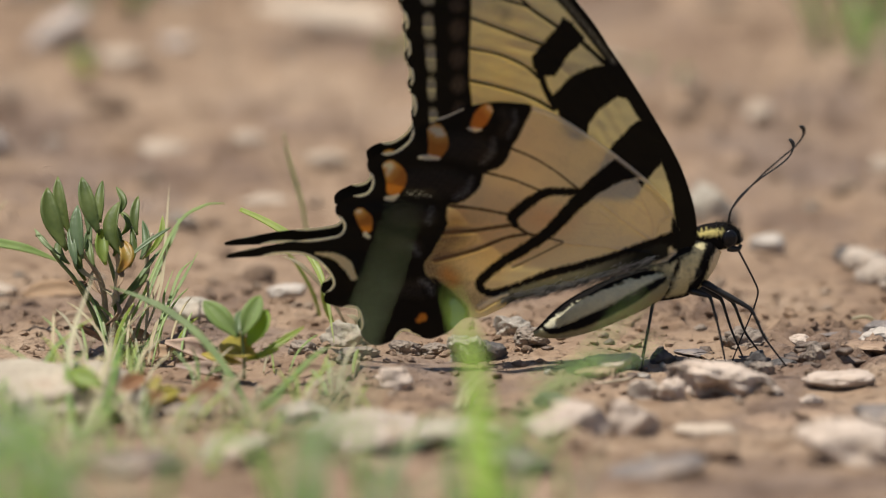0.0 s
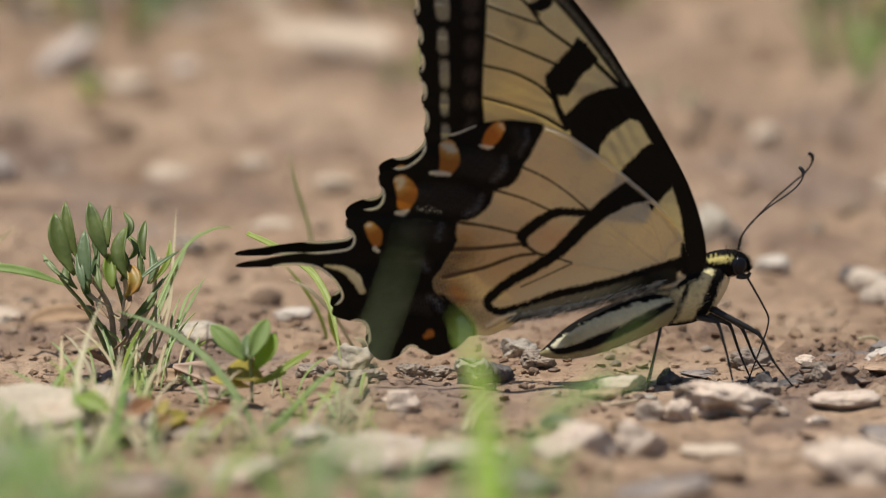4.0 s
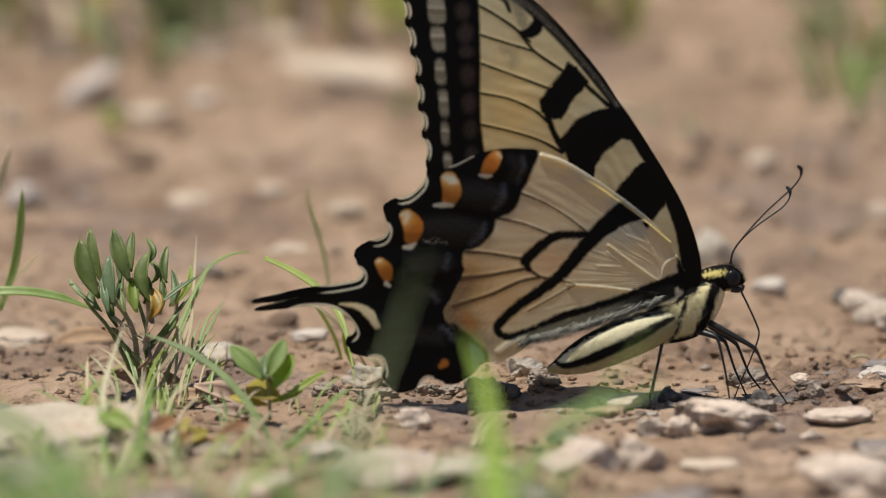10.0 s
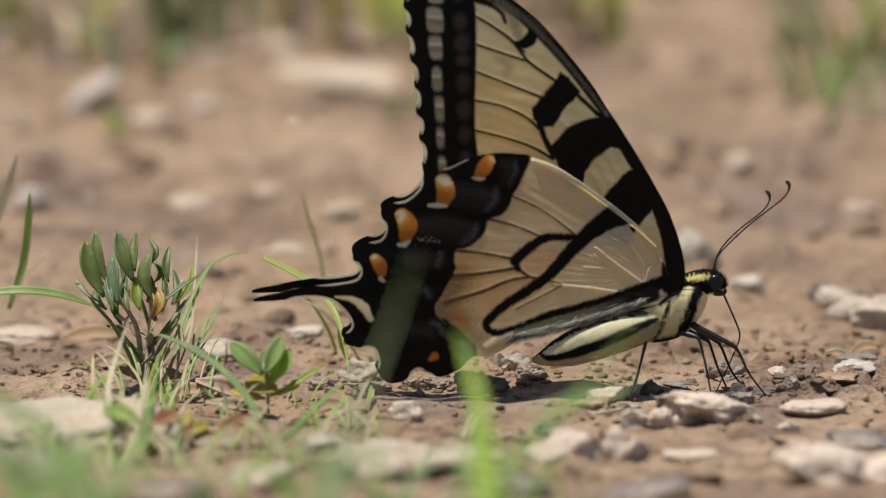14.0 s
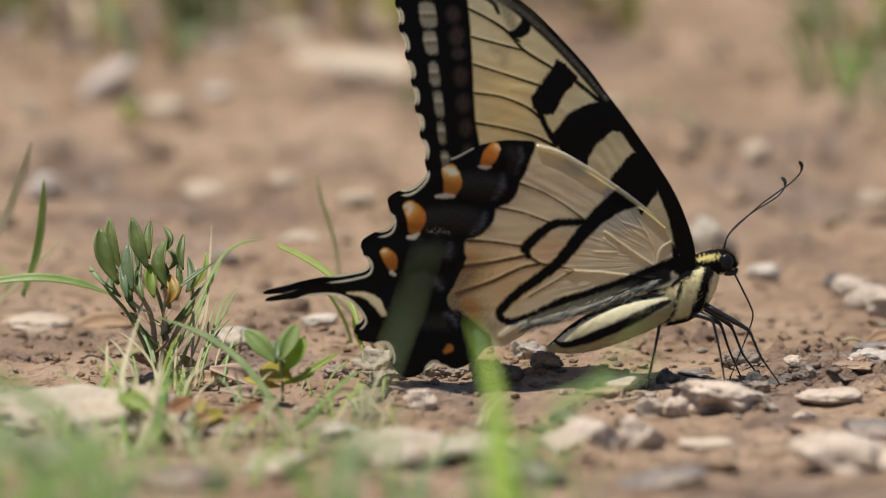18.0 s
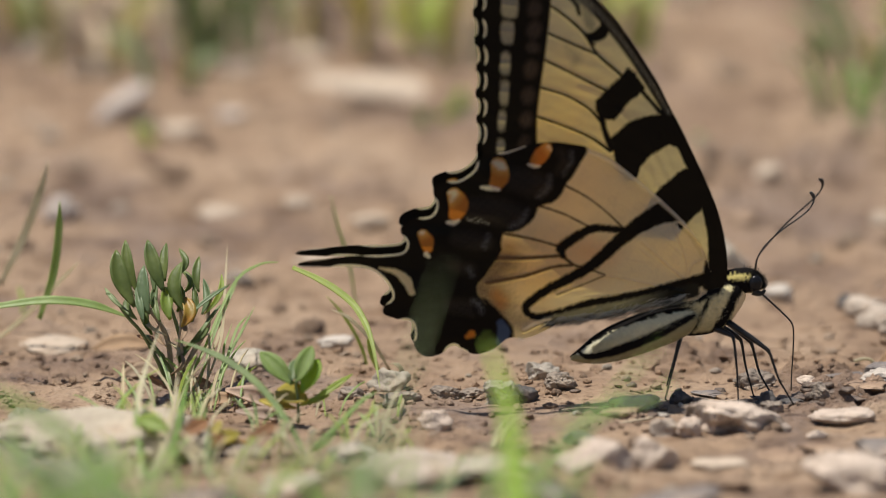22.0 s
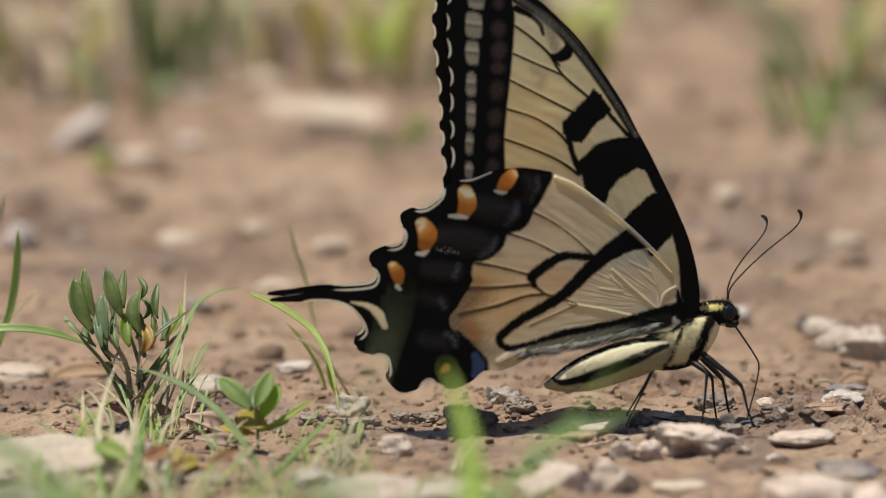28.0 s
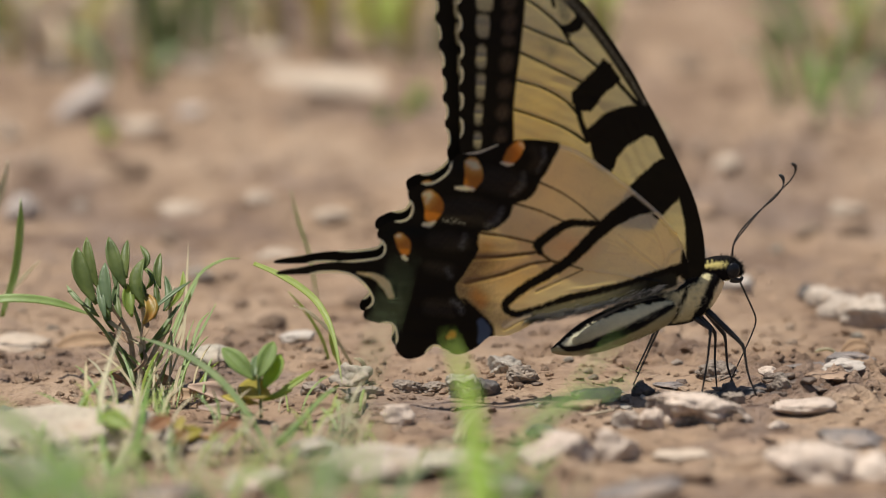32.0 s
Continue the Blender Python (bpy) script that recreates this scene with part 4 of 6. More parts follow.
    line = [Vector(q) for q in spline([own(1305, 519, -0.2), own(1321, 545, -0.3), own(1337, 572, -0.3), own(1344, 588, -0.3), own(1342, 606, -0.3), own(1333, 636, -0.3), own(1322, 668, -0.3), own(1311, 703, -0.3)], 5)]
    tube(bm, [q - c for q in line], [float(r) for r in np.linspace(0.00015, 0.00008, len(line))], 7)
    parts["proboscis"] = part("proboscis", bm, CHITIN, fly, "thin curved black proboscis touching the mud")
    parts["proboscis"].matrix_basis = Matrix.Translation(c)
    rng = random.Random(5)
    tagged(part("hair_fringe", fringe_hair(rng, 520, 3, (16, 36), (0.1, 0.75)), HAIR_DARK, fly, "grey green hair along the inner wing edge"), kind="stuff")
    tagged(part("hair_fringe", fringe_hair(rng, 230, 0, (14, 32), (0.0, 0.75)), HAIR_WHITE, fly, "silvery hair along the inner wing edge"), kind="stuff")
    pale, dark = bmesh.new(), bmesh.new()
    fur(pale, THORAX, (-20, 42), (0.12, 0.42), 420, 13, rng, rise=0.35, thick=0.8)
    fur(pale, THORAX, (-35, 32), (0.56, 0.72), 160, 9, rng, rise=0.2, thick=0.7)
    fur(dark, THORAX, (40, 78), (0.1, 0.95), 300, 12, rng, thick=0.8)
    fur(dark, THORAX, (-40, 45), (0.05, 0.9), 160, 9, rng, rise=0.3, thick=0.7)
    fur(dark, HEAD, (0, 95), (0.4, 1.0), 420, 7, rng, back=0.15, rise=1.0, thick=0.8)
    tagged(part("chest_hair", pale, HAIR_PALE, fly, "pale hair on the thorax"), kind="stuff")
    tagged(part("back_hair", dark, HAIR_BLACK, fly, "black hair on the thorax"), kind="stuff")
    belly = fur(bmesh.new(), ABDOMEN, (4, 40), (0.16, 0.76), 1500, 6, rng, rise=0.12, thick=0.6)
    fur(belly, ABDOMEN, (-66, -34), (0.1, 0.8), 500, 6, rng, rise=0.1, thick=0.6)
    tagged(part("abdomen_hair", belly, HAIR_PALE, parts["abdomen"], "pale hair on the abdomen"), kind="stuff")
    return fly, parts


FLY, WINGS = build_butterfly()

# ---- stones ----
def rock(rng, size, rough=0.22, cuts=6, level=3):
    """A broken stone: a ball cut by flat facets, roughened at two scales."""
    bm = bmesh.new()
    bmesh.ops.create_icosphere(bm, subdivisions=level, radius=0.5)
    planes = []
    for _ in range(cuts):
        d = Vector((rng.gauss(0, 1), rng.gauss(0, 1), rng.gauss(0, 0.8))).normalized()
        planes.append((d, 0.27 + 0.17 * rng.random()))
    off = Vector((rng.random() * 50, rng.random() * 50, rng.random() * 50))
    for v in bm.verts:
        p = v.co.copy()
        for d, far in planes:
            over_by = p.dot(d) - far
            if over_by > 0:
                p -= d * over_by * 0.95
        cell = noise.voronoi(p * 3.4 + off)[0]
        p *= 1 + rough * noise.noise(p * 2.6 + off) + rough * 0.9 * (min(cell[1] - cell[0], 0.5) - 0.25) + rough * 0.4 * noise.noise(p * 9 + off) + rough * 0.25 * noise.noise(p * 24 + off) + (rough * 0.22 * noise.noise(p * 52 + off) if level > 4 else 0)
        v.co = Vector((p.x * size[0], p.y * size[1], p.z * size[2]))
    return bm


def place_stone(rng, u, v, wide, high, mat, label, deep=0.8, sink=0.25, rough=0.22, cuts=6, name="stone", turn=None, level=3, tilt=0.0, dents=()):
    """A stone whose foot is seen at (u, v), with its width and height in drawing units."""
    x, y = ground(u, v)
    q = Q * (1 + y / 2)
    w, h = wide * q * 1.12, high * q * 1.08 / (1 - sink)
    bm = rock(rng, (w, w * deep, h), rough, cuts, level)
    for along, up, wide_by, by in dents:
        for p in bm.verts:
            if p.co.y < 0.1 * w * deep:
                p.co.y += by * w * deep * math.exp(-((p.co.x / w - along) / wide_by) ** 2 - ((p.co.z / h - up) / 0.30) ** 2)
    ob = new(name, mesh_from(name, bm, mat))
    yy = y + w * deep * 0.3
    ob.matrix_basis = pose(x, yy, height(x, yy) + h * (0.44 - sink), rng.uniform(-6, 6), rng.uniform(-6, 6) + tilt, rng.uniform(-25, 25) if turn is None else turn)
    return tagged(ob, label if len(label.split()) > 3 else label + " lying on dried mud", "stone")


rng = random.Random(11)
STONES_BESIDE = (  # beside and under the butterfly
    (672, 690, 84, 38, STONE_GREY, "light grey broken stone lying on mud"), (604, 703, 44, 28, STONE_CLOD, "small grey rough pebble"),
    (690, 716, 72, 24, STONE_CLOD, "low grey pebble crusted with mud"), (772, 704, 50, 24, STONE_CLOD, "grey rough pebble under the wings"),
    (752, 760, 62, 40, STONE_PINK, "pale knobbly pebble in mud"), (820, 702, 40, 20, STONE_CLOD, "small dark crumb under the wings"), (872, 716, 58, 42, STONE_PITTED, "grey lumpy pebble under the wings"),
    (917, 712, 42, 32, STONE_DARK, "smooth dark pebble in the shade"), (942, 675, 54, 32, STONE_PITTED, "light grey porous pebble"),
    (974, 698, 50, 27, STONE_CLOD, "dark grey porous pebble"), (1114, 726, 88, 24, STONE_TAN, "flat pale pebble"),
    (1190, 714, 42, 24, STONE_DARK, "small round dark pebble"), (1320, 688, 66, 32, STONE_CLOD, "grey brown porous clod of mud"),
    (1430, 774, 36, 14, STONE_PINK, "small pale chip of stone"), (1415, 695, 32, 17, STONE_PINK, "small white pebble"), (1438, 720, 40, 30, STONE_CLOD, "grey crumbly pebble"), (1352, 732, 34, 26, STONE_CLOD, "grey crumbly pebble"), (1165, 772, 60, 30, STONE_TAN, "small tan pebble"),
)
STONES_AROUND = (
    (1342, 718, 40, 28, STONE_DARK, "dark damp clod by the feet"), (1384, 718, 46, 18, STONE_DARK, "dark damp clod by the feet"),
    # low slate lumps stand in for bluish shade and sky sheen on wet mud
    (1236, 700, 60, 9, STONE_SLATE, "low damp bluish lump of clay"), (1512, 676, 110, 10, STONE_SLATE, "low damp bluish lump of clay"),
    (1562, 668, 90, 18, STONE_SLATE, "low damp bluish lump of clay"), (1548, 696, 70, 20, STONE_PALE, "small pale chip"),
    (1440, 712, 70, 16, STONE_BROWN, "brown crumb of mud"), (1520, 705, 80, 18, STONE_BROWN, "brown crumb of mud"),
    (582, 616, 62, 22, STONE_PALE, "flat pale pebble"), (420, 652, 90, 30, STONE_GREY, "grey flat pebble by the plant"),
)
STONES_BEHIND = (
    (1262, 500, 96, 72, STONE_GREY, "upright grey stone behind the head"), (1360, 540, 56, 32, STONE_PALE, "pale pebble"),
    (1482, 552, 34, 26, STONE_DARK, "dark pebble"), (1516, 562, 70, 34, STONE_TAN, "pale knobbly stone in a row"), (1548, 580, 80, 44, STONE_TAN, "pale knobbly stone in a row"), (1600, 598, 96, 50, STONE_TAN, "pale knobbly stone in a row"),
    (60, 618, 130, 16, STONE_DUSTY, "flat dusty pebble"),
    (370, 385, 84, 22, STONE_DUSTY, "pale pebble on bare mud"), (510, 375, 56, 18, STONE_DUSTY, "small pale pebble"), (640, 395, 64, 20, STONE_DUSTY, "pale pebble"),
    (540, 470, 76, 18, STONE_DUSTY, "tan pebble"), (92, 400, 60, 44, STONE_LILAC, "grey stone on bare mud"),
    (300, 236, 90, 20, STONE_DUSTY, "low pale dusty stone"), (390, 210, 56, 18, STONE_LILAC, "grey stone"),
    (528, 100, 84, 22, STONE_DUSTY, "pale pinkish stone before the grass"),
    (1340, 325, 56, 28, STONE_DUSTY, "small grey green stone"), (1110, 230, 80, 20, STONE_DUSTY, "tan pebble"),
    (1550, 400, 76, 24, STONE_DUSTY, "pale pebble"), (1300, 410, 60, 20, STONE_BROWN, "brown clod"), (40, 212, 70, 14, STONE_CLAY, "low tan stone on bare mud"),
)
STONES_FRONT = (
    (1040, 838, 120, 48, STONE_PINK, "tan angular stone"), (1146, 824, 84, 58, STONE_PINK, "pale angular stone"), (1496, 872, 160, 72, STONE_PINK, "broad pale stone"),
    (1352, 812, 110, 6, STONE_BROWN, "flat brown clod"), (720, 850, 220, 46, STONE_TAN, "tan rounded stone with grey patches"),
    (860, 842, 150, 30, STONE_TAN, "tan stone"), (500, 876, 130, 44, STONE_GREY, "grey stone in the grass"), (600, 806, 90, 30, STONE_GREY, "grey stone"),
    (60, 880, 130, 60, STONE_GREY, "grey stone"), (410, 800, 120, 26, STONE_CLOD, "grey mud crusted stone"), (1440, 800, 90, 14, STONE_BROWN, "flat brown crumb of mud"),
    (930, 885, 120, 40, STONE_SLATE, "dark bluish stone"), (1180, 890, 160, 30, STONE_SLATE, "bluish flat stone"), (1266, 824, 100, 14, STONE_DUSTY, "long flat dusty stone"), (1600, 870, 120, 50, STONE_PINK, "pale stone"),
    # the slate lump at u 1560 is added in place of wet grey-blue mud
    (330, 905, 160, 30, STONE_CLOD, "grey brown stone"), (1260, 860, 120, 30, STONE_BROWN, "brown clod"), (1560, 800, 110, 30, STONE_SLATE, "bluish stone"),
    (1090, 745, 70, 20, STONE_BROWN, "brown crumb of mud"), (940, 790, 60, 20, STONE_BROWN, "brown crumb of mud"), (1010, 780, 54, 26, STONE_DARK, "dark pebble"),
    (20, 745, 60, 40, STONE_GREY, "grey stone"), (10, 790, 70, 40, STONE_SLATE, "dark grey stone beside the slab"), (60, 740, 50, 24, STONE_SLATE, "bluish grey chip of stone"), (560, 760, 60, 26, STONE_BROWN, "brown clod of mud"),
)
for u, v, w, h, mat, label in STONES_BESIDE + STONES_AROUND + STONES_BEHIND + STONES_FRONT:
    place_stone(rng, u, v, w, h, mat, label, sink=0.6 if "ridge" in label else 0.25, rough=0.4 if mat is STONE_PITTED else 0.34 if "row" in label else 0.27 if v > 590 else 0.2, cuts=7, level=5 if mat in (STONE_PITTED, STONE_CLOD) else 4 if v > 590 else 3)
# the two large stones that lie in sharp or nearly sharp view
place_stone(rng, 1286, 772, 172, 50, STONE_PINK, "large pinkish white stone with dark hollows in its side", 0.55, 0.18, 0.24, 2, turn=-4, level=5, tilt=5, dents=((-0.34, -0.05, 0.10, 0.5), (-0.02, -0.15, 0.13, 0.42), (0.34, 0.0, 0.10, 0.4)))
place_stone(rng, 1206, 774, 44, 34, STONE_PINK, "knobbly end of a broken pinkish stone", 0.9, 0.2, 0.3, 5, turn=20, level=4)
place_stone(rng, 1482, 752, 116, 20, STONE_PINK, "flat pale flake of stone with a dark underside", 0.5, 0.05, 0.22, 4, turn=-3, level=4, tilt=-3)
place_stone(rng, 192, 206, 124, 44, STONE_LILAC, "dull lilac grey stone leaning on bare mud", 0.45, 0.12, 0.16, 5, turn=0, tilt=-46)
place_stone(rng, 648, 154, 240, 44, STONE_DUSTY, "long pale stone lying on bare mud", 0.5, 0.4, 0.16, 5, turn=0, tilt=10)
place_stone(rng, 150, 808, 400, 66, STONE_SLAB, "large smooth pale slab beside the plant", 0.8, 0.42, 0.2, 3, turn=6, level=5, tilt=-5)

rng = random.Random(61)
for k in range(26):
    u, v = rng.uniform(1310, 1520), 709 + rng.gauss(0, 7)
    place_stone(rng, u, v, rng.uniform(12, 40), rng.uniform(7, 15), STONE_DAMP, "dark damp crumb of mud by the feet", rough=0.36, cuts=7, name="clod", level=2)
for k in range(16):
    u, v = rng.uniform(1000, 1330), rng.uniform(690, 760)
    place_stone(rng, u, v, rng.uniform(12, 34), rng.uniform(5, 10), STONE_DAMP if k % 3 else STONE_PITTED, "damp crumb of mud under the butterfly", rough=0.36, cuts=7, name="clod", level=2)
PEBBLES = [rock(random.Random(40 + k), (1, 0.9, 0.62), 0.26, 6, 2) for k in range(9)]
PEBBLE_MATS = (STONE_BROWN, STONE_CLAY, STONE_CLAY, STONE_GREY, STONE_BROWN, STONE_CLAY, STONE_TAN, STONE_BROWN, STONE_CLAY)
pebble_meshes = [mesh_from("pebble", b, m) for b, m in zip(PEBBLES, PEBBLE_MATS)]
rng = random.Random(23)
for k in range(150):
    u = rng.uniform(-40, 1620)
    v = rng.choice((rng.uniform(590, 720), rng.uniform(640, 900), rng.uniform(300, 640)))
    x, y = ground(u, v)
    s = rng.uniform(0.0007, 0.0022) * (1.3 if v > 760 else 1)
    ob = new("pebble", pebble_meshes[k % 9])
    ob.matrix_basis = pose(x, y, height(x, y) + s * 0.12, rng.uniform(-20, 20), rng.uniform(-20, 20), rng.uniform(0, 360)) @ Matrix.Scale(s, 4)
    tagged(ob, "small rough pebble half sunk in mud", "pebble", "pebbles scattered on the mud")

for k in range(170):
    u, v = rng.uniform(-60, 1640), rng.uniform(110, 590)
    x, y = ground(u, v)
    s = 0.0012 + 0.0045 * rng.random() ** 3
    ob = new("clod", pebble_meshes[(0, 2, 4, 6, 0, 7, 1)[k % 7]])
    ob.matrix_basis = pose(x, y, height(x, y) + s * 0.05, rng.uniform(-15, 15), rng.uniform(-15, 15), rng.uniform(0, 360)) @ Matrix.Scale(s, 4)
    tagged(ob, "dry clod of brown mud half sunk in the ground", "clod", "clods scattered on the mud")


def crumbs(count, seed):
    """Fine grit and crumbs of mud, too many to count."""
    rng = random.Random(seed)
    verts, faces = [], []
    shape = bmesh.new()
    bmesh.ops.create_icosphere(shape, subdivisions=1, radius=0.5)
    base = [v.co.copy() for v in shape.verts]
    tris = [tuple(v.index for v in f.verts) for f in shape.faces]
    shape.free()
    for _ in range(count):
        x, y = ground(rng.uniform(-60, 1640), rng.choice((rng.uniform(600, 740), rng.uniform(560, 900))))
        s = 0.00018 + 0.0017 * rng.random() ** 5
        z = height(x, y)
        turn = Euler((rng.random() * 6, rng.random() * 6, rng.random() * 6)).to_matrix()
        n = len(verts)
        for b in base:
            p = turn @ b * s * (0.55 + 0.8 * rng.random())
            verts.append((x + p.x, y + p.y, z + p.z * 0.7 + s * 0.12))
        faces += [tuple(i + n for i in t) for t in tris]
    me = bpy.data.meshes.new("grit")
    me.from_pydata(verts, [], faces)
    me.materials.append(MUD)
    return tagged(new("grit", me), "fine brown grit and crumbs of dried mud", "grit", kind="stuff")


crumbs(3000, 3)

# ---- plants ----
def blade(parent, line, width, mat, face=(0, -0.75, 0.7), name="blade", depth=0.0, fold=0.3, taper=(0.55, 1.0, 0.9, 0.06), label="", rooted=False, recline=1.0):
    """A grass blade along points (u, v) or (u, v, depth mm) of the elevation."""
    if rooted:
        line = [(line[0][0] - 0.25 * (line[1][0] - line[0][0]), 700 - depth / 0.386)] + list(line)
    pts = [lift(p[0], p[1], (p[2] if len(p) > 2 else depth + recline * (line[0][1] - p[1]) * Q * 1000) * 0.001) for p in line]
    fine = [Vector(q) for q in spline(pts, 6)]
    n = len(fine)
    ws = [width * Q * float(np.interp(k / (n - 1), (0, 0.35, 0.7, 1), taper)) for k in range(n)]
    bm = ribbon(bmesh.new(), fine, ws, face, fold)
    return part(name, bm, mat, parent, label)


def leaf(parent, foot, tip, width, mat, depth=0.0, face=(0.15, -1, 0.3), bulge=0.0, label="", slim=1.0):
    """A small oval leaf from its foot to its tip."""
    a, b = lift(*foot, depth * 0.001), lift(*tip, depth * 0.001 + 0.0032)
    bow = Vector((bulge, -0.0005, 0))
    pts = [a.lerp(b, k / 10) + bow * math.sin(math.pi * k / 10) for k in range(11)]
    shape = (0.18, 0.36, 0.58, 0.78, 0.92, 1.0, 0.99, 0.90, 0.74, 0.46, 0.06)
    bm = ribbon(bmesh.new(), pts, [slim * width * Q * s for s in shape], face, 0.55, 0.00010)
    return part("leaf", bm, mat, parent, label)


def stalk(parent, line, radius, mat, depth=0.0, name="stem"):
    pts = [lift(p[0], p[1], (p[2] if len(p) > 2 else depth) * 0.001) for p in line]
    fine = [Vector(q) for q in spline(pts, 5)]
    bm = tube(bmesh.new(), fine, [radius * Q * (1 - 0.4 * k / len(fine)) for k in range(len(fine))], 8)
    return part(name, bm, mat, parent)


def thing(name, label, category, group=""):
    return tagged(new(name), label, category, group)


def seedling():
    p = thing("leafy_plant", "small plant with upright dark green oval leaves on brown stems", "plant")
    for line, r in ((((290, 694), (284, 650), (278, 600), (260, 562), (232, 530), (205, 500)), 5.6), (((292, 694), (302, 640), (300, 600), (303, 560), (292, 520)), 5.6),
                    (((296, 690), (318, 630), (346, 580), (350, 545), (358, 510)), 5.2), (((284, 690), (262, 640), (235, 590), (205, 555), (180, 520), (168, 515)), 4),
                    (((288, 660), (262, 620), (240, 590)), 4), (((302, 600), (290, 560), (276, 520)), 4)):
        stalk(p, line, r, STEM if r > 5 else STEM_GREEN, depth=rng.uniform(-2, 2))
    crown = (
            ((210, 530), (186, 438), 36, LEAF, -2), ((216, 500), (203, 420), 24, LEAF, 1), ((270, 500), (242, 420), 30, LEAF, -1), ((240, 545), (236, 466), 26, LEAF_GREY, -2),
            ((272, 478), (276, 426), 20, LEAF, 1), ((298, 465), (298, 436), 14, LEAF, 2), ((316, 540), (304, 460), 34, LEAF, -2), ((245, 586), (242, 512), 20, LEAF, -1),
            ((282, 556), (274, 504), 26, LEAF_YOUNG, -3), ((304, 570), (308, 522), 26, LEAF_SPOT, -4), ((290, 520), (286, 478), 17, LEAF, 2), ((340, 500), (334, 450), 17, LEAF, 1),
    )
    lower = (
            ((346, 545), (342, 490), 16, LEAF_GREY, -1), ((350, 545), (374, 482), 12, LEAF_YOUNG, -1), ((310, 612), (352, 560), 17, LEAF, -2), ((256, 545), (258, 500), 16, LEAF_GREY, 2),
            ((310, 500), (300, 472), 14, LEAF, 3), ((215, 555), (208, 522), 16, LEAF, 0), ((250, 600), (222, 590), 12, LEAF_RED, 0), ((285, 690), (220, 655), 12, LEAF_RED, -2),
            ((290, 690), (262, 660), 12, LEAF, -3), ((300, 640), (322, 606), 14, LEAF, -2), ((268, 640), (246, 612), 12, LEAF, -2), ((292, 680), (318, 655), 12, LEAF_RED, -2),
    )
    shoots = (
            ((228, 560), (222, 505), 16, LEAF_GREY, -3), ((262, 560), (254, 520), 14, LEAF, -3), ((250, 500), (256, 440), 18, LEAF_GREY, 2), ((296, 540), (292, 492), 18, LEAF, -1),
            ((326, 560), (324, 500), 15, LEAF, 0), ((334, 590), (372, 536), 9, LEAF_GREY, -2), ((322, 545), (388, 500), 8, LEAF_GREY, -3), ((200, 540), (166, 505), 9, LEAF_GREY, -1),
            ((276, 610), (262, 572), 11, LEAF_STRAW, -3), ((300, 600), (310, 570), 11, LEAF_STRAW, -3), ((292, 630), (276, 600), 10, GRASS_DRY, -3), ((305, 650), (330, 628), 10, GRASS_DRY, -3),
            ((282, 660), (300, 622), 9, LEAF_STRAW, -4), ((286, 680), (272, 640), 9, GRASS_PALE, -4), ((276, 590), (232, 556), 9, GRASS_DRY, -2))
    for foot, tip, w, mat, d in crown + lower + shoots:
        if tip[1] < 530:
            foot = (foot[0] + 0.12 * (285 - foot[0]), foot[1] + 0.12 * (610 - foot[1]))
        leaf(p, foot, tip, w, mat, d, (rng.uniform(-0.8, 0.8), -0.8, rng.uniform(-0.1, 0.5)), rng.uniform(-0.0011, 0.0011),
             "leaf with an orange blotch" if mat is LEAF_SPOT else "withered leaf" if mat in (LEAF_RED, LEAF_STRAW) else "grey green leaf" if mat is LEAF_GREY else "", 0.9)
    return p


seedling()

p = thing("sprout", "small sprout with three rounded green leaves and a yellow one", "plant")
stalk(p, ((510, 746), (509, 712), (505, 668)), 3.0, STEM_GREEN, -17)
for foot, tip, w, mat in (((500, 678), (442, 620), 46, LEAF_FRESH), ((506, 674), (534, 610), 42, LEAF_FRESH), ((516, 692), (546, 634), 44, LEAF_BRIGHT), ((526, 706), (472, 688), 62, LEAF_GOLD), ((526, 712), (606, 660), 15, LEAF_YOUNG), ((498, 672), (504, 634), 26, LEAF_GREY),
                          ((506, 720), (440, 706), 22, LEAF_GOLD), ((508, 716), (566, 696), 16, LEAF_YOUNG), ((500, 740), (450, 728), 20, LEAF_STRAW)):
    leaf(p, foot, tip, w, mat, -17, (0.0, -0.8, 0.7), slim=0.76)

p = thing("grass_tuft", "tuft of fine green and straw blades beside the plant", "grass", "grass tufts")
for line, w, mat in (
        (((300, 690), (340, 620), (395, 500), (440, 465), (475, 460)), 9, GRASS), (((340, 690), (372, 600), (380, 500), (384, 430)), 8, GRASS_DRY),
        (((350, 690), (400, 600), (432, 540)), 8, GRASS), (((330, 690), (360, 590), (398, 500), (396, 485)), 8, GRASS),
        (((320, 692), (365, 600), (372, 560)), 9, GRASS_DRY), (((346, 692), (352, 620), (348, 560)), 8, GRASS_DRY), (((370, 690), (378, 650), (400, 580), (420, 555)), 8, GRASS),
        (((310, 690), (330, 610), (352, 585)), 8, GRASS_DRY), (((362, 690), (376, 640), (378, 610), (392, 570)), 7, GRASS), (((290, 700), (330, 640), (355, 600)), 9, GRASS_DRY)):
    blade(p, line, w * 0.6, mat, depth=rng.uniform(-6, 1))

p = thing("grass_tuft", "green grass runner with long arching blades", "grass", "grass tufts")
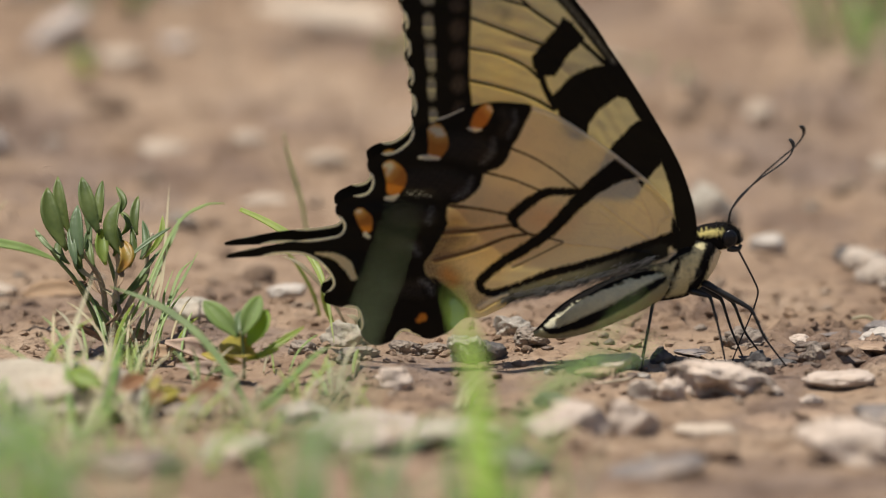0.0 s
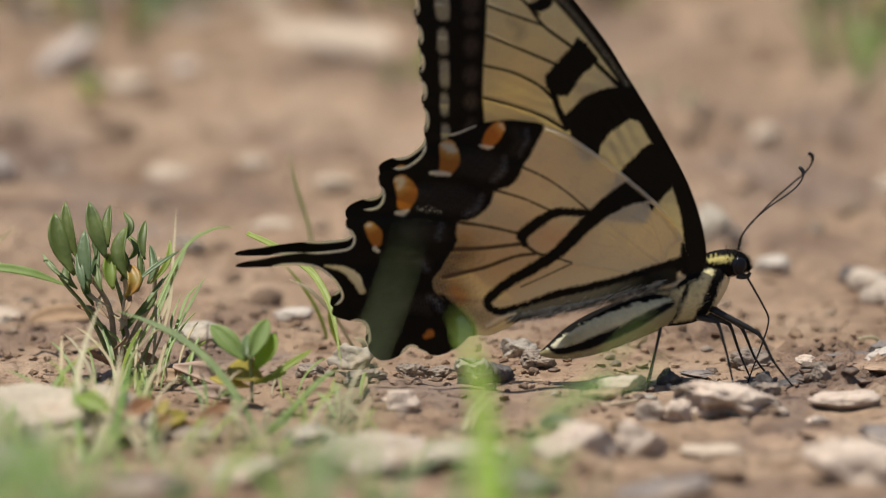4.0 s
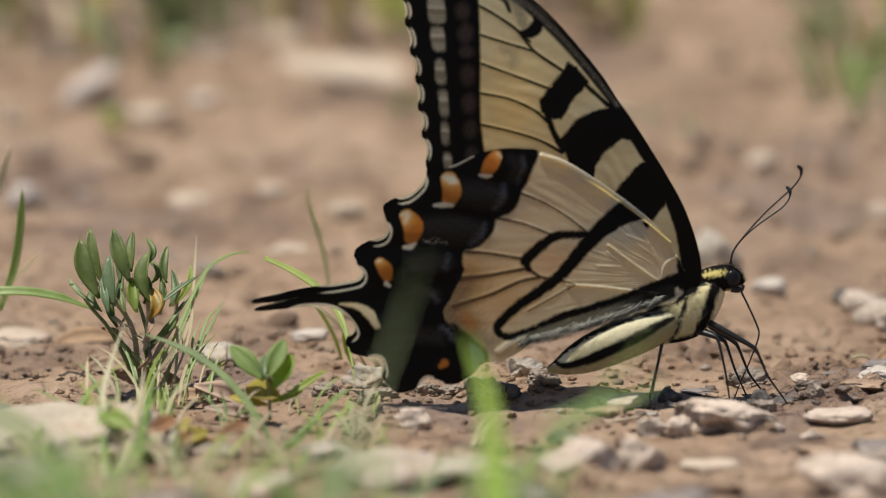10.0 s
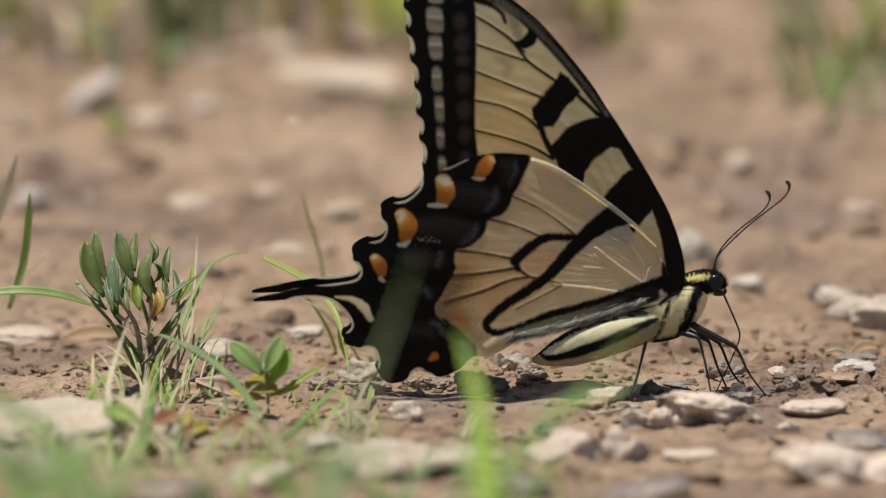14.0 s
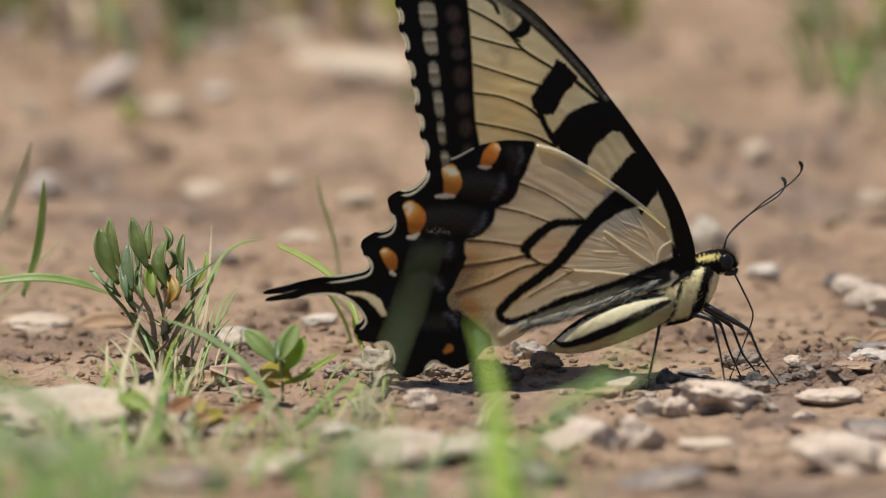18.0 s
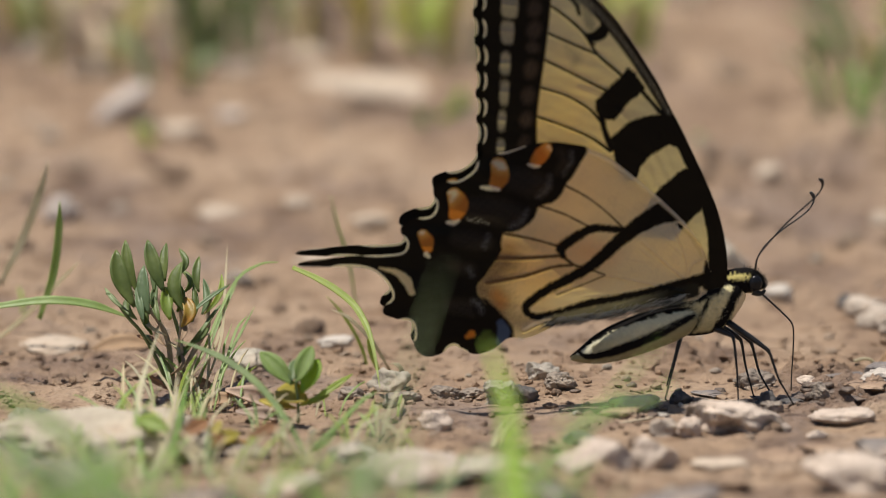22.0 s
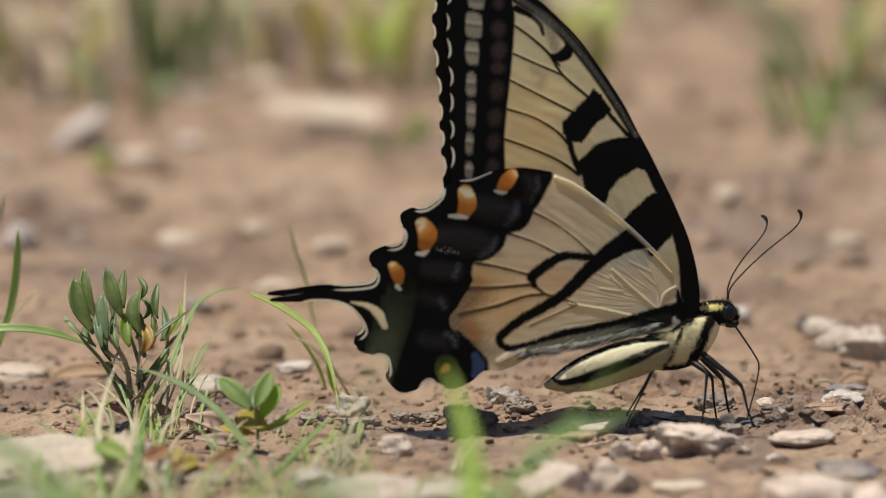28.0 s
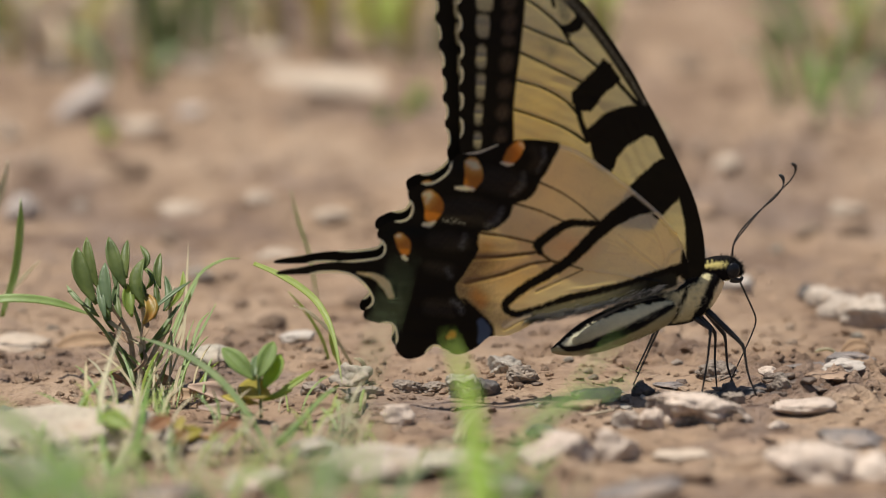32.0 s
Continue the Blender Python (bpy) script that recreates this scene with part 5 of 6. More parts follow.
for line, w, mat in ((((500, 470), (540, 488), (580, 512), (615, 545), (640, 600), (655, 684)), 13, LEAF_YOUNG), (((640, 690, 20), (628, 630, 20), (612, 590, 20), (585, 548, 20), (560, 520, 20)), 6, LEAF_YOUNG),
                     (((672, 652, 14), (640, 600, 14), (600, 560, 14), (570, 545, 14)), 7, GRASS_DRY), (((655, 660, 16), (640, 625, 16), (632, 590, 16)), 9, LEAF_YOUNG),
                     (((612, 535, 40), (600, 460, 40), (580, 395, 40), (568, 340, 40)), 5, GRASS_LIT), (((700, 690, 10), (692, 650, 10), (676, 640, 10)), 9, GRASS_DRY)):
    blade(p, line, w, mat, depth=6)

p = thing("grass_tuft", "long green grass blades bending over bare mud", "grass", "grass tufts")
for line, w, mat in ((((-40, 540, 12), (60, 528, 12), (140, 535, 12), (215, 560, 12)), 17, GRASS), (((50, 560, 24), (75, 480, 24), (85, 400, 24), (86, 350, 24)), 15, GRASS),
                     (((-30, 600, 30), (20, 560, 30), (80, 500, 30), (120, 460, 30)), 10, GRASS_DRY), (((-20, 500, 40), (20, 420, 40), (50, 340, 40), (66, 280, 40)), 16, GRASS_DRY)):
    blade(p, line, w, mat)

# blades that stand between the plant and the camera, out of focus
p = thing("grass_tuft", "pale green grass shoots with white stalks", "grass", "grass tufts")
for line, w, mat in ((((520, 800), (488, 740), (440, 680), (390, 640), (340, 615), (290, 598)), 20, GRASS_DEEP), (((525, 800), (580, 750), (620, 710), (650, 690)), 14, GRASS),
                     (((522, 805), (560, 780), (600, 730)), 12, GRASS)):
    blade(p, line, w * 0.65, mat, depth=-38, recline=1.6)
for line in (((518, 830), (506, 802), (480, 766)), ((518, 830), (528, 798), (536, 758))):
    stalk(p, line, 7, STALK, -47, "shoot")
p = thing("grass_tuft", "pale grass shoots rising from the slab", "grass", "grass tufts")
for line, w, mat in ((((230, 856), (226, 780), (228, 690), (263, 577)), 17, STALK), (((240, 850), (285, 790), (302, 720), (318, 640)), 14, GRASS_LIT), (((232, 860), (262, 810), (284, 740), (296, 660)), 22, STALK),
                     (((240, 850), (226, 780), (218, 700)), 14, GRASS), (((255, 850), (320, 760), (345, 690)), 12, GRASS), (((260, 845), (290, 720), (294, 680)), 14, GRASS_DRY)):
    blade(p, line, w * 0.65, mat, depth=-56, recline=1.8)
for foot, tip, w in (((300, 770), (350, 742), 30), ((280, 760), (226, 735), 34), ((380, 770), (340, 790), 30), ((420, 775), (470, 750), 26)):
    leaf(p, foot, tip, w, LEAF_YOUNG if w > 30 else LEAF_RED, -45, (0, -1, 0.8))
p = thing("low_weed", "low weed with small olive and rusty leaves", "plant")
stalk(p, ((352, 800), (350, 782), (340, 768)), 3, STEM, -38)
for foot, tip, w, mat in (((350, 786), (300, 770), 28, LEAF_YOUNG), ((352, 784), (404, 764), 30, LEAF_GOLD), ((350, 780), (330, 740), 24, LEAF_YOUNG), ((352, 790), (430, 786), 26, LEAF_SPOT), ((348, 792), (280, 792), 26, LEAF_SPOT),
                          ((352, 782), (372, 742), 20, LEAF_GOLD), ((350, 794), (396, 804), 28, LEAF_RED), ((346, 788), (262, 748), 22, LEAF_YOUNG), ((350, 796), (310, 806), 24, LEAF_FRESH)):
    leaf(p, foot, tip, w, mat, -38, (rng.uniform(-0.4, 0.4), -0.8, 0.8), slim=0.9)

p = thing("grass_tuft", "fresh grass blades standing before the butterfly", "grass", "grass tufts")
for line, w, mat, d in (
        (((585, 960), (622, 850), (680, 715), (728, 590), (772, 455)), 11, GRASS_PALE, -170), 
        (((890, 900), (960, 800), (1050, 735), (1160, 690)), 13, GRASS_LIT, -100),
        (((970, 750), (1060, 718), (1130, 705), (1180, 668)), 12, GRASS_LIT, -100), (((930, 860), (1020, 760), (1100, 660), (1160, 600)), 8, GRASS_LIT, -110),
        (((600, 960), (625, 840), (655, 760), (672, 700)), 20, GRASS_PALE, -130), (((620, 940), (600, 860), (640, 790), (690, 740)), 18, GRASS_LIT, -130),
        (((560, 960), (560, 860), (548, 800)), 18, GRASS_LIT, -130), (((920, 960), (950, 860), (1000, 800)), 14, GRASS_LIT, -120), (((880, 960), (850, 880), (840, 820)), 16, GRASS_LIT, -125)):
    blade(p, line, w, mat, (0.2, -0.5, 0.9), depth=d * 1.25, rooted=line[0][1] > 899, recline=0.5, taper=(0.5, 1.0, 0.6, 0.03))
for line, w in ((((912, 960), (898, 850), (886, 750), (868, 670), (844, 600)), 30), (((900, 960), (884, 860), (880, 780), (872, 720)), 24)):
    blade(p, line, w, LEAF_BRIGHT, (0.1, -0.5, 0.9), depth=-185, rooted=True, recline=1.2, taper=(0.5, 1.0, 0.9, 0.1))
p = thing("grass_tuft", "fresh grass blades spreading low before the slab", "grass", "grass tufts")
for line, w, mat, d in (
        (((-30, 690), (60, 740), (130, 800), (180, 880), (210, 960)), 24, GRASS_LIT, -110), (((-40, 770), (40, 820), (110, 900)), 26, GRASS_PALE, -130), (((250, 960), (180, 880), (90, 830), (20, 800)), 24, GRASS_PALE, -140),
        (((60, 960), (110, 880), (190, 830), (260, 820)), 22, GRASS_LIT, -130), (((330, 960), (300, 890), (240, 850)), 20, GRASS_DRY, -130), (((140, 960), (150, 860), (120, 800)), 24, GRASS_LIT, -150),
        (((40, 960), (70, 900), (60, 840)), 22, GRASS_LIT, -140), (((200, 960), (230, 880), (300, 830)), 18, GRASS_LIT, -140), (((280, 960), (260, 860), (270, 790)), 14, GRASS_DRY, -120),
        (((380, 960), (400, 880), (440, 840)), 14, GRASS_LIT, -130), (((100, 960), (60, 870), (-20, 830)), 22, GRASS_LIT, -150), (((170, 960), (190, 870), (170, 790)), 16, GRASS_LIT, -135)):
    blade(p, line, w, mat, depth=d * 1.25, rooted=line[0][1] > 899, recline=0.4)

def front_tuft(u, v, count, tall, depth, seed, mats):
    """A loose tuft close to the camera, far out of focus."""
    rng = random.Random(seed)
    p = thing("grass_tuft", "loose tuft of fresh pale grass blades", "grass", "grass tufts")
    for _ in range(count):
        lean, h = rng.gauss(0, 0.5), tall * rng.uniform(0.5, 1.1)
        a = u + rng.gauss(0, 22)
        line = [(a, v), (a + lean * h * 0.3, v - h * 0.5), (a + lean * h * 0.8, v - h * 0.85), (a + lean * h * 1.3, v - h)]
        blade(p, line, rng.uniform(8, 15), rng.choice(mats), (rng.uniform(-0.4, 0.4), -0.6, 0.8), depth=depth * 1.2 + rng.uniform(-12, 12), rooted=True, recline=0.5)
    return p


FRESH = (GRASS_LIT, GRASS_PALE, GRASS_LIT, GRASS_DRY)
for k, (u, v, n, tall, depth) in enumerate(((40, 960, 5, 190, -110), (120, 960, 5, 170, -125), (200, 970, 5, 180, -115), (-20, 900, 4, 200, -100),
                                            (560, 960, 3, 140, -115), (640, 960, 5, 200, -110), (700, 950, 5, 220, -105), (760, 960, 4, 150, -110), (880, 960, 4, 170, -105), (950, 960, 3, 150, -110), (1060, 960, 2, 110, -110))):
    front_tuft(u, v, n, tall, depth, 800 + k, FRESH)


def fine_tuft(u, v, count, tall, seed, spread=34, mats=None):
    """A little tuft of hair-fine blades rising from one root."""
    rng = random.Random(seed)
    p = thing("grass_tuft", "little tuft of fine green and straw blades", "grass", "grass tufts")
    x, y = ground(u, v)
    for _ in range(count if v > 750 else count // 2):
        lean = rng.gauss(0, 0.45)
        h = tall * rng.uniform(0.5, 1.1)
        a = (u + rng.gauss(0, spread * 0.3), v)
        line = [a, (a[0] + lean * h * 0.35, v - h * 0.5), (a[0] + lean * h * 0.9, v - h * 0.85), (a[0] + lean * h * 1.3, v - h)]
        blade(p, line, rng.uniform(3, 6.5), rng.choice(mats or (GRASS, GRASS_DRY, GRASS_DRY, LEAF_YOUNG)), (rng.uniform(-0.5, 0.5), -0.75, 0.6), depth=1000 * y + rng.uniform(-2, 2))
    return p


TUFTS_NEAR = ((60, 800, 7, 70), (120, 830, 8, 80), (350, 840, 8, 80), (420, 830, 8, 70), (540, 850, 7, 80), (20, 860, 8, 90), (200, 850, 8, 90), (700, 800, 6, 60), (780, 860, 6, 60), (250, 745, 9, 110), (300, 730, 10, 130), (350, 725, 9, 120), (390, 715, 8, 100), (330, 770, 9, 90), (430, 765, 7, 70), (560, 735, 6, 60), (230, 790, 8, 110))
TUFTS_FRONT = (
                                     (90, 880, 10, 110), (160, 900, 10, 120), (300, 890, 10, 110), (380, 890, 9, 100), (0, 900, 9, 120), (230, 905, 9, 120), (460, 900, 8, 100), (280, 800, 8, 100), (480, 800, 7, 70), (180, 770, 7, 120), (600, 790, 6, 70), (650, 770, 5, 80), (30, 560, 5, 60), (690, 735, 4, 40), (860, 790, 5, 60))
for k, (u, v, n, tall) in enumerate(TUFTS_NEAR + TUFTS_FRONT):
    fine_tuft(u, v, n, tall, 500 + k)

# ---- grass at the far edge of the mud ----
def far_tuft(u, v, count, tall, width, seed, mats, label, lean=1.0):
    rng = random.Random(seed)
    x, y = ground(u, v)
    p = thing("grass_tuft", label, "grass", "grass tufts at the far edge of the mud")
    p.location = (x, y, height(x, y) - 0.001)
    for _ in range(count):
        a, k = rng.uniform(0, 6.283), rng.uniform(0.5, 1.1)
        out = Vector((math.cos(a), math.sin(a), 0))
        start = out * rng.uniform(0, 0.008)
        h = tall * k
        bend = out * h * lean * rng.uniform(0.3, 1.6)
        pts = [start, start + bend * 0.15 + Vector((0, 0, h * 0.4)), start + bend * 0.5 + Vector((0, 0, h * 0.78)), start + bend + Vector((0, 0, h))]
        fine = [Vector(q) for q in spline(pts, 4)]
        n = len(fine)
        ws = [width * float(np.interp(i / (n - 1), (0, 0.4, 0.75, 1), (0.7, 1, 0.8, 0.05))) for i in range(n)]
        part("blade", ribbon(bmesh.new(), fine, ws, (rng.uniform(-1, 1), -0.8, 0.7), 0.3), rng.choice(mats), p)
    return p


LEAF_OLIVE = leaf_material("olive_grass", (0.46, 0.41, 0.17), (0.60, 0.54, 0.27), (0.80, 0.74, 0.34), 0.6, 0.4)
LEAF_LIME = leaf_material("pale_lime_grass", (0.48, 0.56, 0.15), (0.62, 0.68, 0.24), (0.85, 0.92, 0.30), 0.6, 0.45)
STRAW_DULL = leaf_material("dull_tan_straw", (0.46, 0.365, 0.255), (0.62, 0.515, 0.39), (0.66, 0.54, 0.36), 0.7, 0.2)
DARKS, STRAW = (GRASS_DEEP, GRASS_DEEP, GRASS_DARK), (STRAW_DULL, STRAW_DULL, GRASS_DRY, LEAF_OLIVE)
OLIVE = (LEAF_OLIVE, STRAW_DULL, GRASS_DARK, LEAF_OLIVE)
for k, (u, v, n, tall, w, mats, label) in enumerate((
        (150, 100, 5, 0.017, 0.0026, OLIVE, "clump of olive green and straw grass"), (60, 66, 5, 0.015, 0.0026, OLIVE, "clump of olive green and straw grass"),
        (176, 122, 4, 0.010, 0.0020, OLIVE, "low clump of olive green and straw grass"), (252, 70, 5, 0.014, 0.0018, STRAW, "low clump of mixed green and straw grass"),
        (364, 100, 8, 0.022, 0.0018, DARKS, "dark green grass shoot at the edge"), (352, 70, 5, 0.018, 0.0016, DARKS, "dark green grass shoot at the edge"),
        (312, 150, 3, 0.010, 0.0024, (LEAF_OLIVE, GRASS_PALE), "small fresh green shoot on bare mud"), (482, 72, 5, 0.016, 0.0016, OLIVE, "thin tuft of olive green blades"),
        (690, 84, 6, 0.016, 0.0028, (LEAF_LIME, STRAW_DULL, LEAF_OLIVE), "clump of olive green and straw grass"), (640, 70, 5, 0.015, 0.0026, (LEAF_LIME, LEAF_OLIVE, STRAW_DULL), "clump of olive green and straw grass"), (760, 88, 6, 0.020, 0.0020, OLIVE, "clump of olive green and straw grass"),
        (1080, 74, 6, 0.015, 0.0028, (LEAF_LIME, LEAF_LIME, LEAF_LIME, GRASS_DRY), "clump of bright green grass"), (1030, 66, 5, 0.015, 0.0026, (LEAF_LIME, LEAF_OLIVE, STRAW_DULL), "clump of bright green grass"), (930, 70, 6, 0.020, 0.0020, OLIVE, "clump of olive green and straw grass"),
        (292, 238, 4, 0.0035, 0.0022, (GRASS_PALE, LEAF_LIME), "small pale green tuft on bare mud"), (760, 206, 4, 0.004, 0.002, (GRASS_PALE, LEAF_YOUNG), "small green tuft on bare mud"), (1190, 238, 3, 0.003, 0.002, (GRASS_PALE, LEAF_YOUNG), "small green tuft on bare mud"),
        (1430, 96, 3, 0.0048, 0.0030, (GRASS_DARK, LEAF_OLIVE), "dark green weed on bare mud"), (1476, 190, 7, 0.011, 0.0014, (GRASS_PALE, STALK, GRASS_LIT), "pale green weed on bare mud"),
        (1506, 214, 6, 0.009, 0.0014, (GRASS_PALE, GRASS_LIT, STALK), "pale green weed on bare mud"), (1556, 134, 8, 0.018, 0.0016, (GRASS_DARK, GRASS_PALE, LEAF_OLIVE), "tall green weed on bare mud"), (1590, 120, 6, 0.02, 0.0016, (GRASS_DARK, LEAF_LIME, LEAF_OLIVE), "tall green weed on bare mud"))):
    far_tuft(u, v, n, tall, w, 100 + k, mats, label, 0.22 if mats is DARKS else 0.6)
rng = random.Random(77)
for k in range(17):
    u, v = -100 + k * 104 + rng.uniform(-40, 40), rng.uniform(-70, 60)
    far_tuft(u, v - (60 if u > 1120 else 0), 5, rng.uniform(0.004, 0.012), 0.0024, 300 + k, STRAW, "tuft of pale straw grass blades", 1.3)
# added dark lumps imitate the shade and dead leaves below the clumps
rng = random.Random(78)
for u, v, w, h in ((56, 88, 120, 26), (150, 128, 100, 24), (300, 96, 80, 22), (352, 122, 90, 24), (410, 124, 90, 20), (466, 118, 80, 18), (690, 110, 90, 24), (1060, 98, 80, 24), (1440, -4, 60, 30), (1466, 180, 30, 18)):
    place_stone(rng, u, v, w, h, STONE_CLOD if u < 440 else STONE_BROWN, "brown clod at the foot of the grass", name="clod")


def meadow(count, seed):
    """The grass beyond, too far and too many to count."""
    rng = random.Random(seed)
    verts, faces = [], []
    for _ in range(count):
        y = 1.1 + 8 * rng.random() ** 2
        x = rng.uniform(-0.3, 0.3) * (1 + y)
        h, w, a = rng.uniform(0.03, 0.09), 0.004, rng.uniform(0, 3.14)
        d = Vector((math.cos(a) * w, math.sin(a) * w, 0))
        lean = Vector((rng.gauss(0, 0.3), rng.gauss(0, 0.3), 0)) * h
        o = Vector((x, y, terrain(y) - 0.002))
        n = len(verts)
        for q in (o - d, o + d, o + lean * 0.4 + d * 0.8 + Vector((0, 0, h * 0.6)), o + lean * 0.4 - d * 0.8 + Vector((0, 0, h * 0.6)), o + lean + Vector((0, 0, h))):
            verts.append(tuple(q))
        faces += [(n, n + 1, n + 2, n + 3), (n + 3, n + 2, n + 4)]
    me = bpy.data.meshes.new("meadow")
    me.from_pydata(verts, [], faces)
    me.materials.append(STRAW_DULL)
    return tagged(new("meadow", me), "straw coloured grass beyond the mud", "grass", kind="stuff")


meadow(3500, 9)

# dry bits on the mud
for u, v, pts in ((1520, 655, ((1498, 638), (1512, 634), (1528, 636), (1536, 648))), (180, 612, ((170, 614), (200, 606), (232, 600), (250, 606))), (1120, 748, ((1070, 748), (1100, 745), (1140, 738)))):
    x, y = ground(u, v)
    twig = tube(bmesh.new(), [Vector(q) for q in spline([lift(a, b, y) for a, b in pts], 4)], 0.00022, 6)
    tagged(new("twig", mesh_from("twig", twig, GRASS_DRY if u > 1400 else STEM)), "dry curled bit of stem on mud", "twig")
for foot, tip, w in (((380, 688), (452, 716), 44), ((398, 726), (468, 738), 30)):
    x, y = ground(*tip)
    curl = tagged(new("dead_leaf"), "dry pinkish tan curled leaf on mud", "leaf")
    leaf(curl, foot, tip, w, LEAF_ROSE, 1000 * y, (0.3, -0.7, 0.8), 0.0012)
for u, v, w in ((200, 616, 110), (1570, 640, 50), (372, 716, 60), (330, 690, 60), (620, 742, 60), (240, 664, 90)):
    x, y = ground(u, v)
    a, b = lift(u - w / 2, v, y) , lift(u + w / 2, v - 8, y)
    fine = [a.lerp(b, k / 6) + Vector((0, 0, 0.0006 * math.sin(k / 6 * 3.14))) for k in range(7)]
    bm = ribbon(bmesh.new(), fine, [(0.0012 + w * 0.000012) * s for s in (0.2, 0.7, 1, 1, 0.9, 0.6, 0.1)], (0, -1, 0.9), 0.5)
    tagged(new("dead_leaf", mesh_from("dead_leaf", bm, LEAF_STRAW)), "dry brown curled leaf on mud", "leaf")


# ---- what moves ----
FLIGHT = [  # seconds, x mm, z mm, lean, pitch, turn, forewing turn
    (0, 32.15, 10.89, 3.7, 2.9, 5.9, 0.0),
    (0.5, 32.39, 10.58, 3.7, 3.5, 3.2, 0.0),
    (1, 32.40, 10.66, 3.7, 3.5, 2.9, 0.0),
    (1.5, 32.38, 10.56, 3.7, 4.0, 3.1, 0.0),
    (2, 32.43, 10.50, 3.7, 4.3, 2.7, 0.0),
    (2.5, 32.48, 10.53, 3.7, 4.3, 2.8, 0.0),
    (3, 32.49, 10.42, 3.7, 4.5, 2.7, 0.0),
    (3.5, 32.52, 10.43, 3.7, 4.6, 2.9, 0.0),
    (5.5, 32.25, 10.12, -6.3, 6.1, 5.9, 0.0),
    (6, 32.04, 10.87, 2.4, 5.9, 3.5, -0.1),
    (6.5, 32.24, 10.80, 3.0, 6.0, 2.3, 0.6),
    (7, 31.55, 10.04, -8.3, 5.6, 8.2, -0.9),
    (7.5, 31.56, 10.18, -9.2, 3.7, 7.7, -0.4),
    (7.9, 31.95, 9.95, -9.8, 4.8, 6.0, -0.3),
    (8, 32.56, 9.58, -10.2, 7.8, 1.7, -0.2),
    (8.1, 32.75, 9.45, -3.5, 8.8, 1.2, 0.0),
    (8.2, 32.60, 9.62, -2.5, 8.2, 2.4, 0.3),
    (8.3, 32.40, 9.95, -5.5, 6.6, 5.6, 0.6),
    (8.5, 32.31, 10.16, -9.9, 5.8, 7.8, 0.9),
    (9, 32.48, 10.41, -9.6, 3.1, 6.2, 1.0),
    (9.5, 32.49, 10.40, -8.3, 2.8, 5.4, 0.7),
    (10, 32.33, 10.85, -7.0, 2.0, 7.5, 0.9),
    (10.5, 32.21, 10.66, -6.7, 1.6, 6.8, 0.8),
    (11, 32.21, 10.47, -6.3, 1.8, 6.4, 0.6),
    (11.5, 32.26, 10.50, -4.7, 1.7, 5.2, 0.6),
    (12, 32.36, 10.56, -3.1, 1.8, 4.6, 0.6),
    (12.5, 32.40, 10.47, -4.1, 2.1, 4.9, 0.5),
    (13, 32.52, 10.29, -5.1, 2.5, 4.9, 0.3),
    (13.5, 32.65, 10.29, -4.8, 2.8, 4.6, 0.4),
    (14, 32.69, 10.20, -4.4, 3.1, 4.1, 0.7),
    (14.5, 32.60, 10.50, -5.5, 2.4, 5.7, 0.4),
    (15, 32.48, 10.46, -6.6, 2.7, 6.0, 0.3),
    (15.5, 32.30, 10.59, -7.7, 1.4, 8.3, 1.0),
    (17.5, 32.33, 10.86, -7.7, 0.4, 5.8, -0.4),
    (18, 32.21, 11.01, -8.3, 0.8, 6.0, -0.5),
    (18.5, 32.19, 10.79, -9.0, 0.5, 7.2, -0.3),
    (19, 32.05, 10.57, -9.6, 1.5, 7.3, -1.0),
    (19.5, 32.20, 10.50, -9.9, 2.8, 8.5, -0.5),
    (20, 32.54, 10.79, -10.2, 3.2, 7.3, -0.2),
    (20.5, 33.25, 10.89, -9.6, 4.8, 8.3, 0.9),
    (21, 34.52, 10.99, -9.0, 5.2, 4.4, 0.8),
    (21.5, 34.40, 11.28, -2.7, 3.9, 3.2, 1.4),
    (22, 33.76, 12.23, 3.7, 8.4, 7.7, 1.2),
    (22.5, 34.85, 11.59, 3.4, 5.4, 0.5, 1.4),
    (23, 34.52, 11.74, 3.0, 6.6, 2.2, 1.4),
    (23.5, 34.37, 11.82, 0.2, 5.3, 6.7, 2.1),
    (24, 34.56, 11.43, -2.5, 4.5, 5.5, 2.0),
    (24.5, 34.24, 11.64, -0.0, 3.7, 4.2, 1.4),
    (25, 34.25, 11.95, 2.4, 3.8, 5.5, 1.6),
    (25.5, 34.90, 11.17, -2.6, 5.7, 4.4, 1.6),
    (26, 33.72, 11.44, -7.7, 5.1, 6.7, 1.3),
    (26.5, 34.00, 11.72, -8.2, 4.4, 5.8, 1.6),
    (28.5, 36.40, 10.48, -10.2, 8.8, 5.8, 2.7),
    (29, 36.74, 10.79, -3.1, 8.7, 7.7, 3.5),
    (29.5, 36.71, 11.40, -6.3, 5.3, 6.1, 3.4),
    (30, 36.54, 11.35, -9.6, 6.4, 7.9, 3.7),
    (30.5, 36.55, 11.53, -1.8, 6.4, 7.2, 2.8),
    (31, 36.64, 11.35, -5.1, 7.3, 7.8, 3.5),
    (31.5, 36.54, 11.86, -0.7, 6.8, 7.1, 2.9),
    (32, 36.18, 12.52, 3.7, 6.4, 8.5, 2.9),
]
FAR_LAG = [(0, 0), (19.5, 0), (22, 1.0), (26, 1.2), (28.5, 2.6), (29, 3.4), (32, 3.6)]
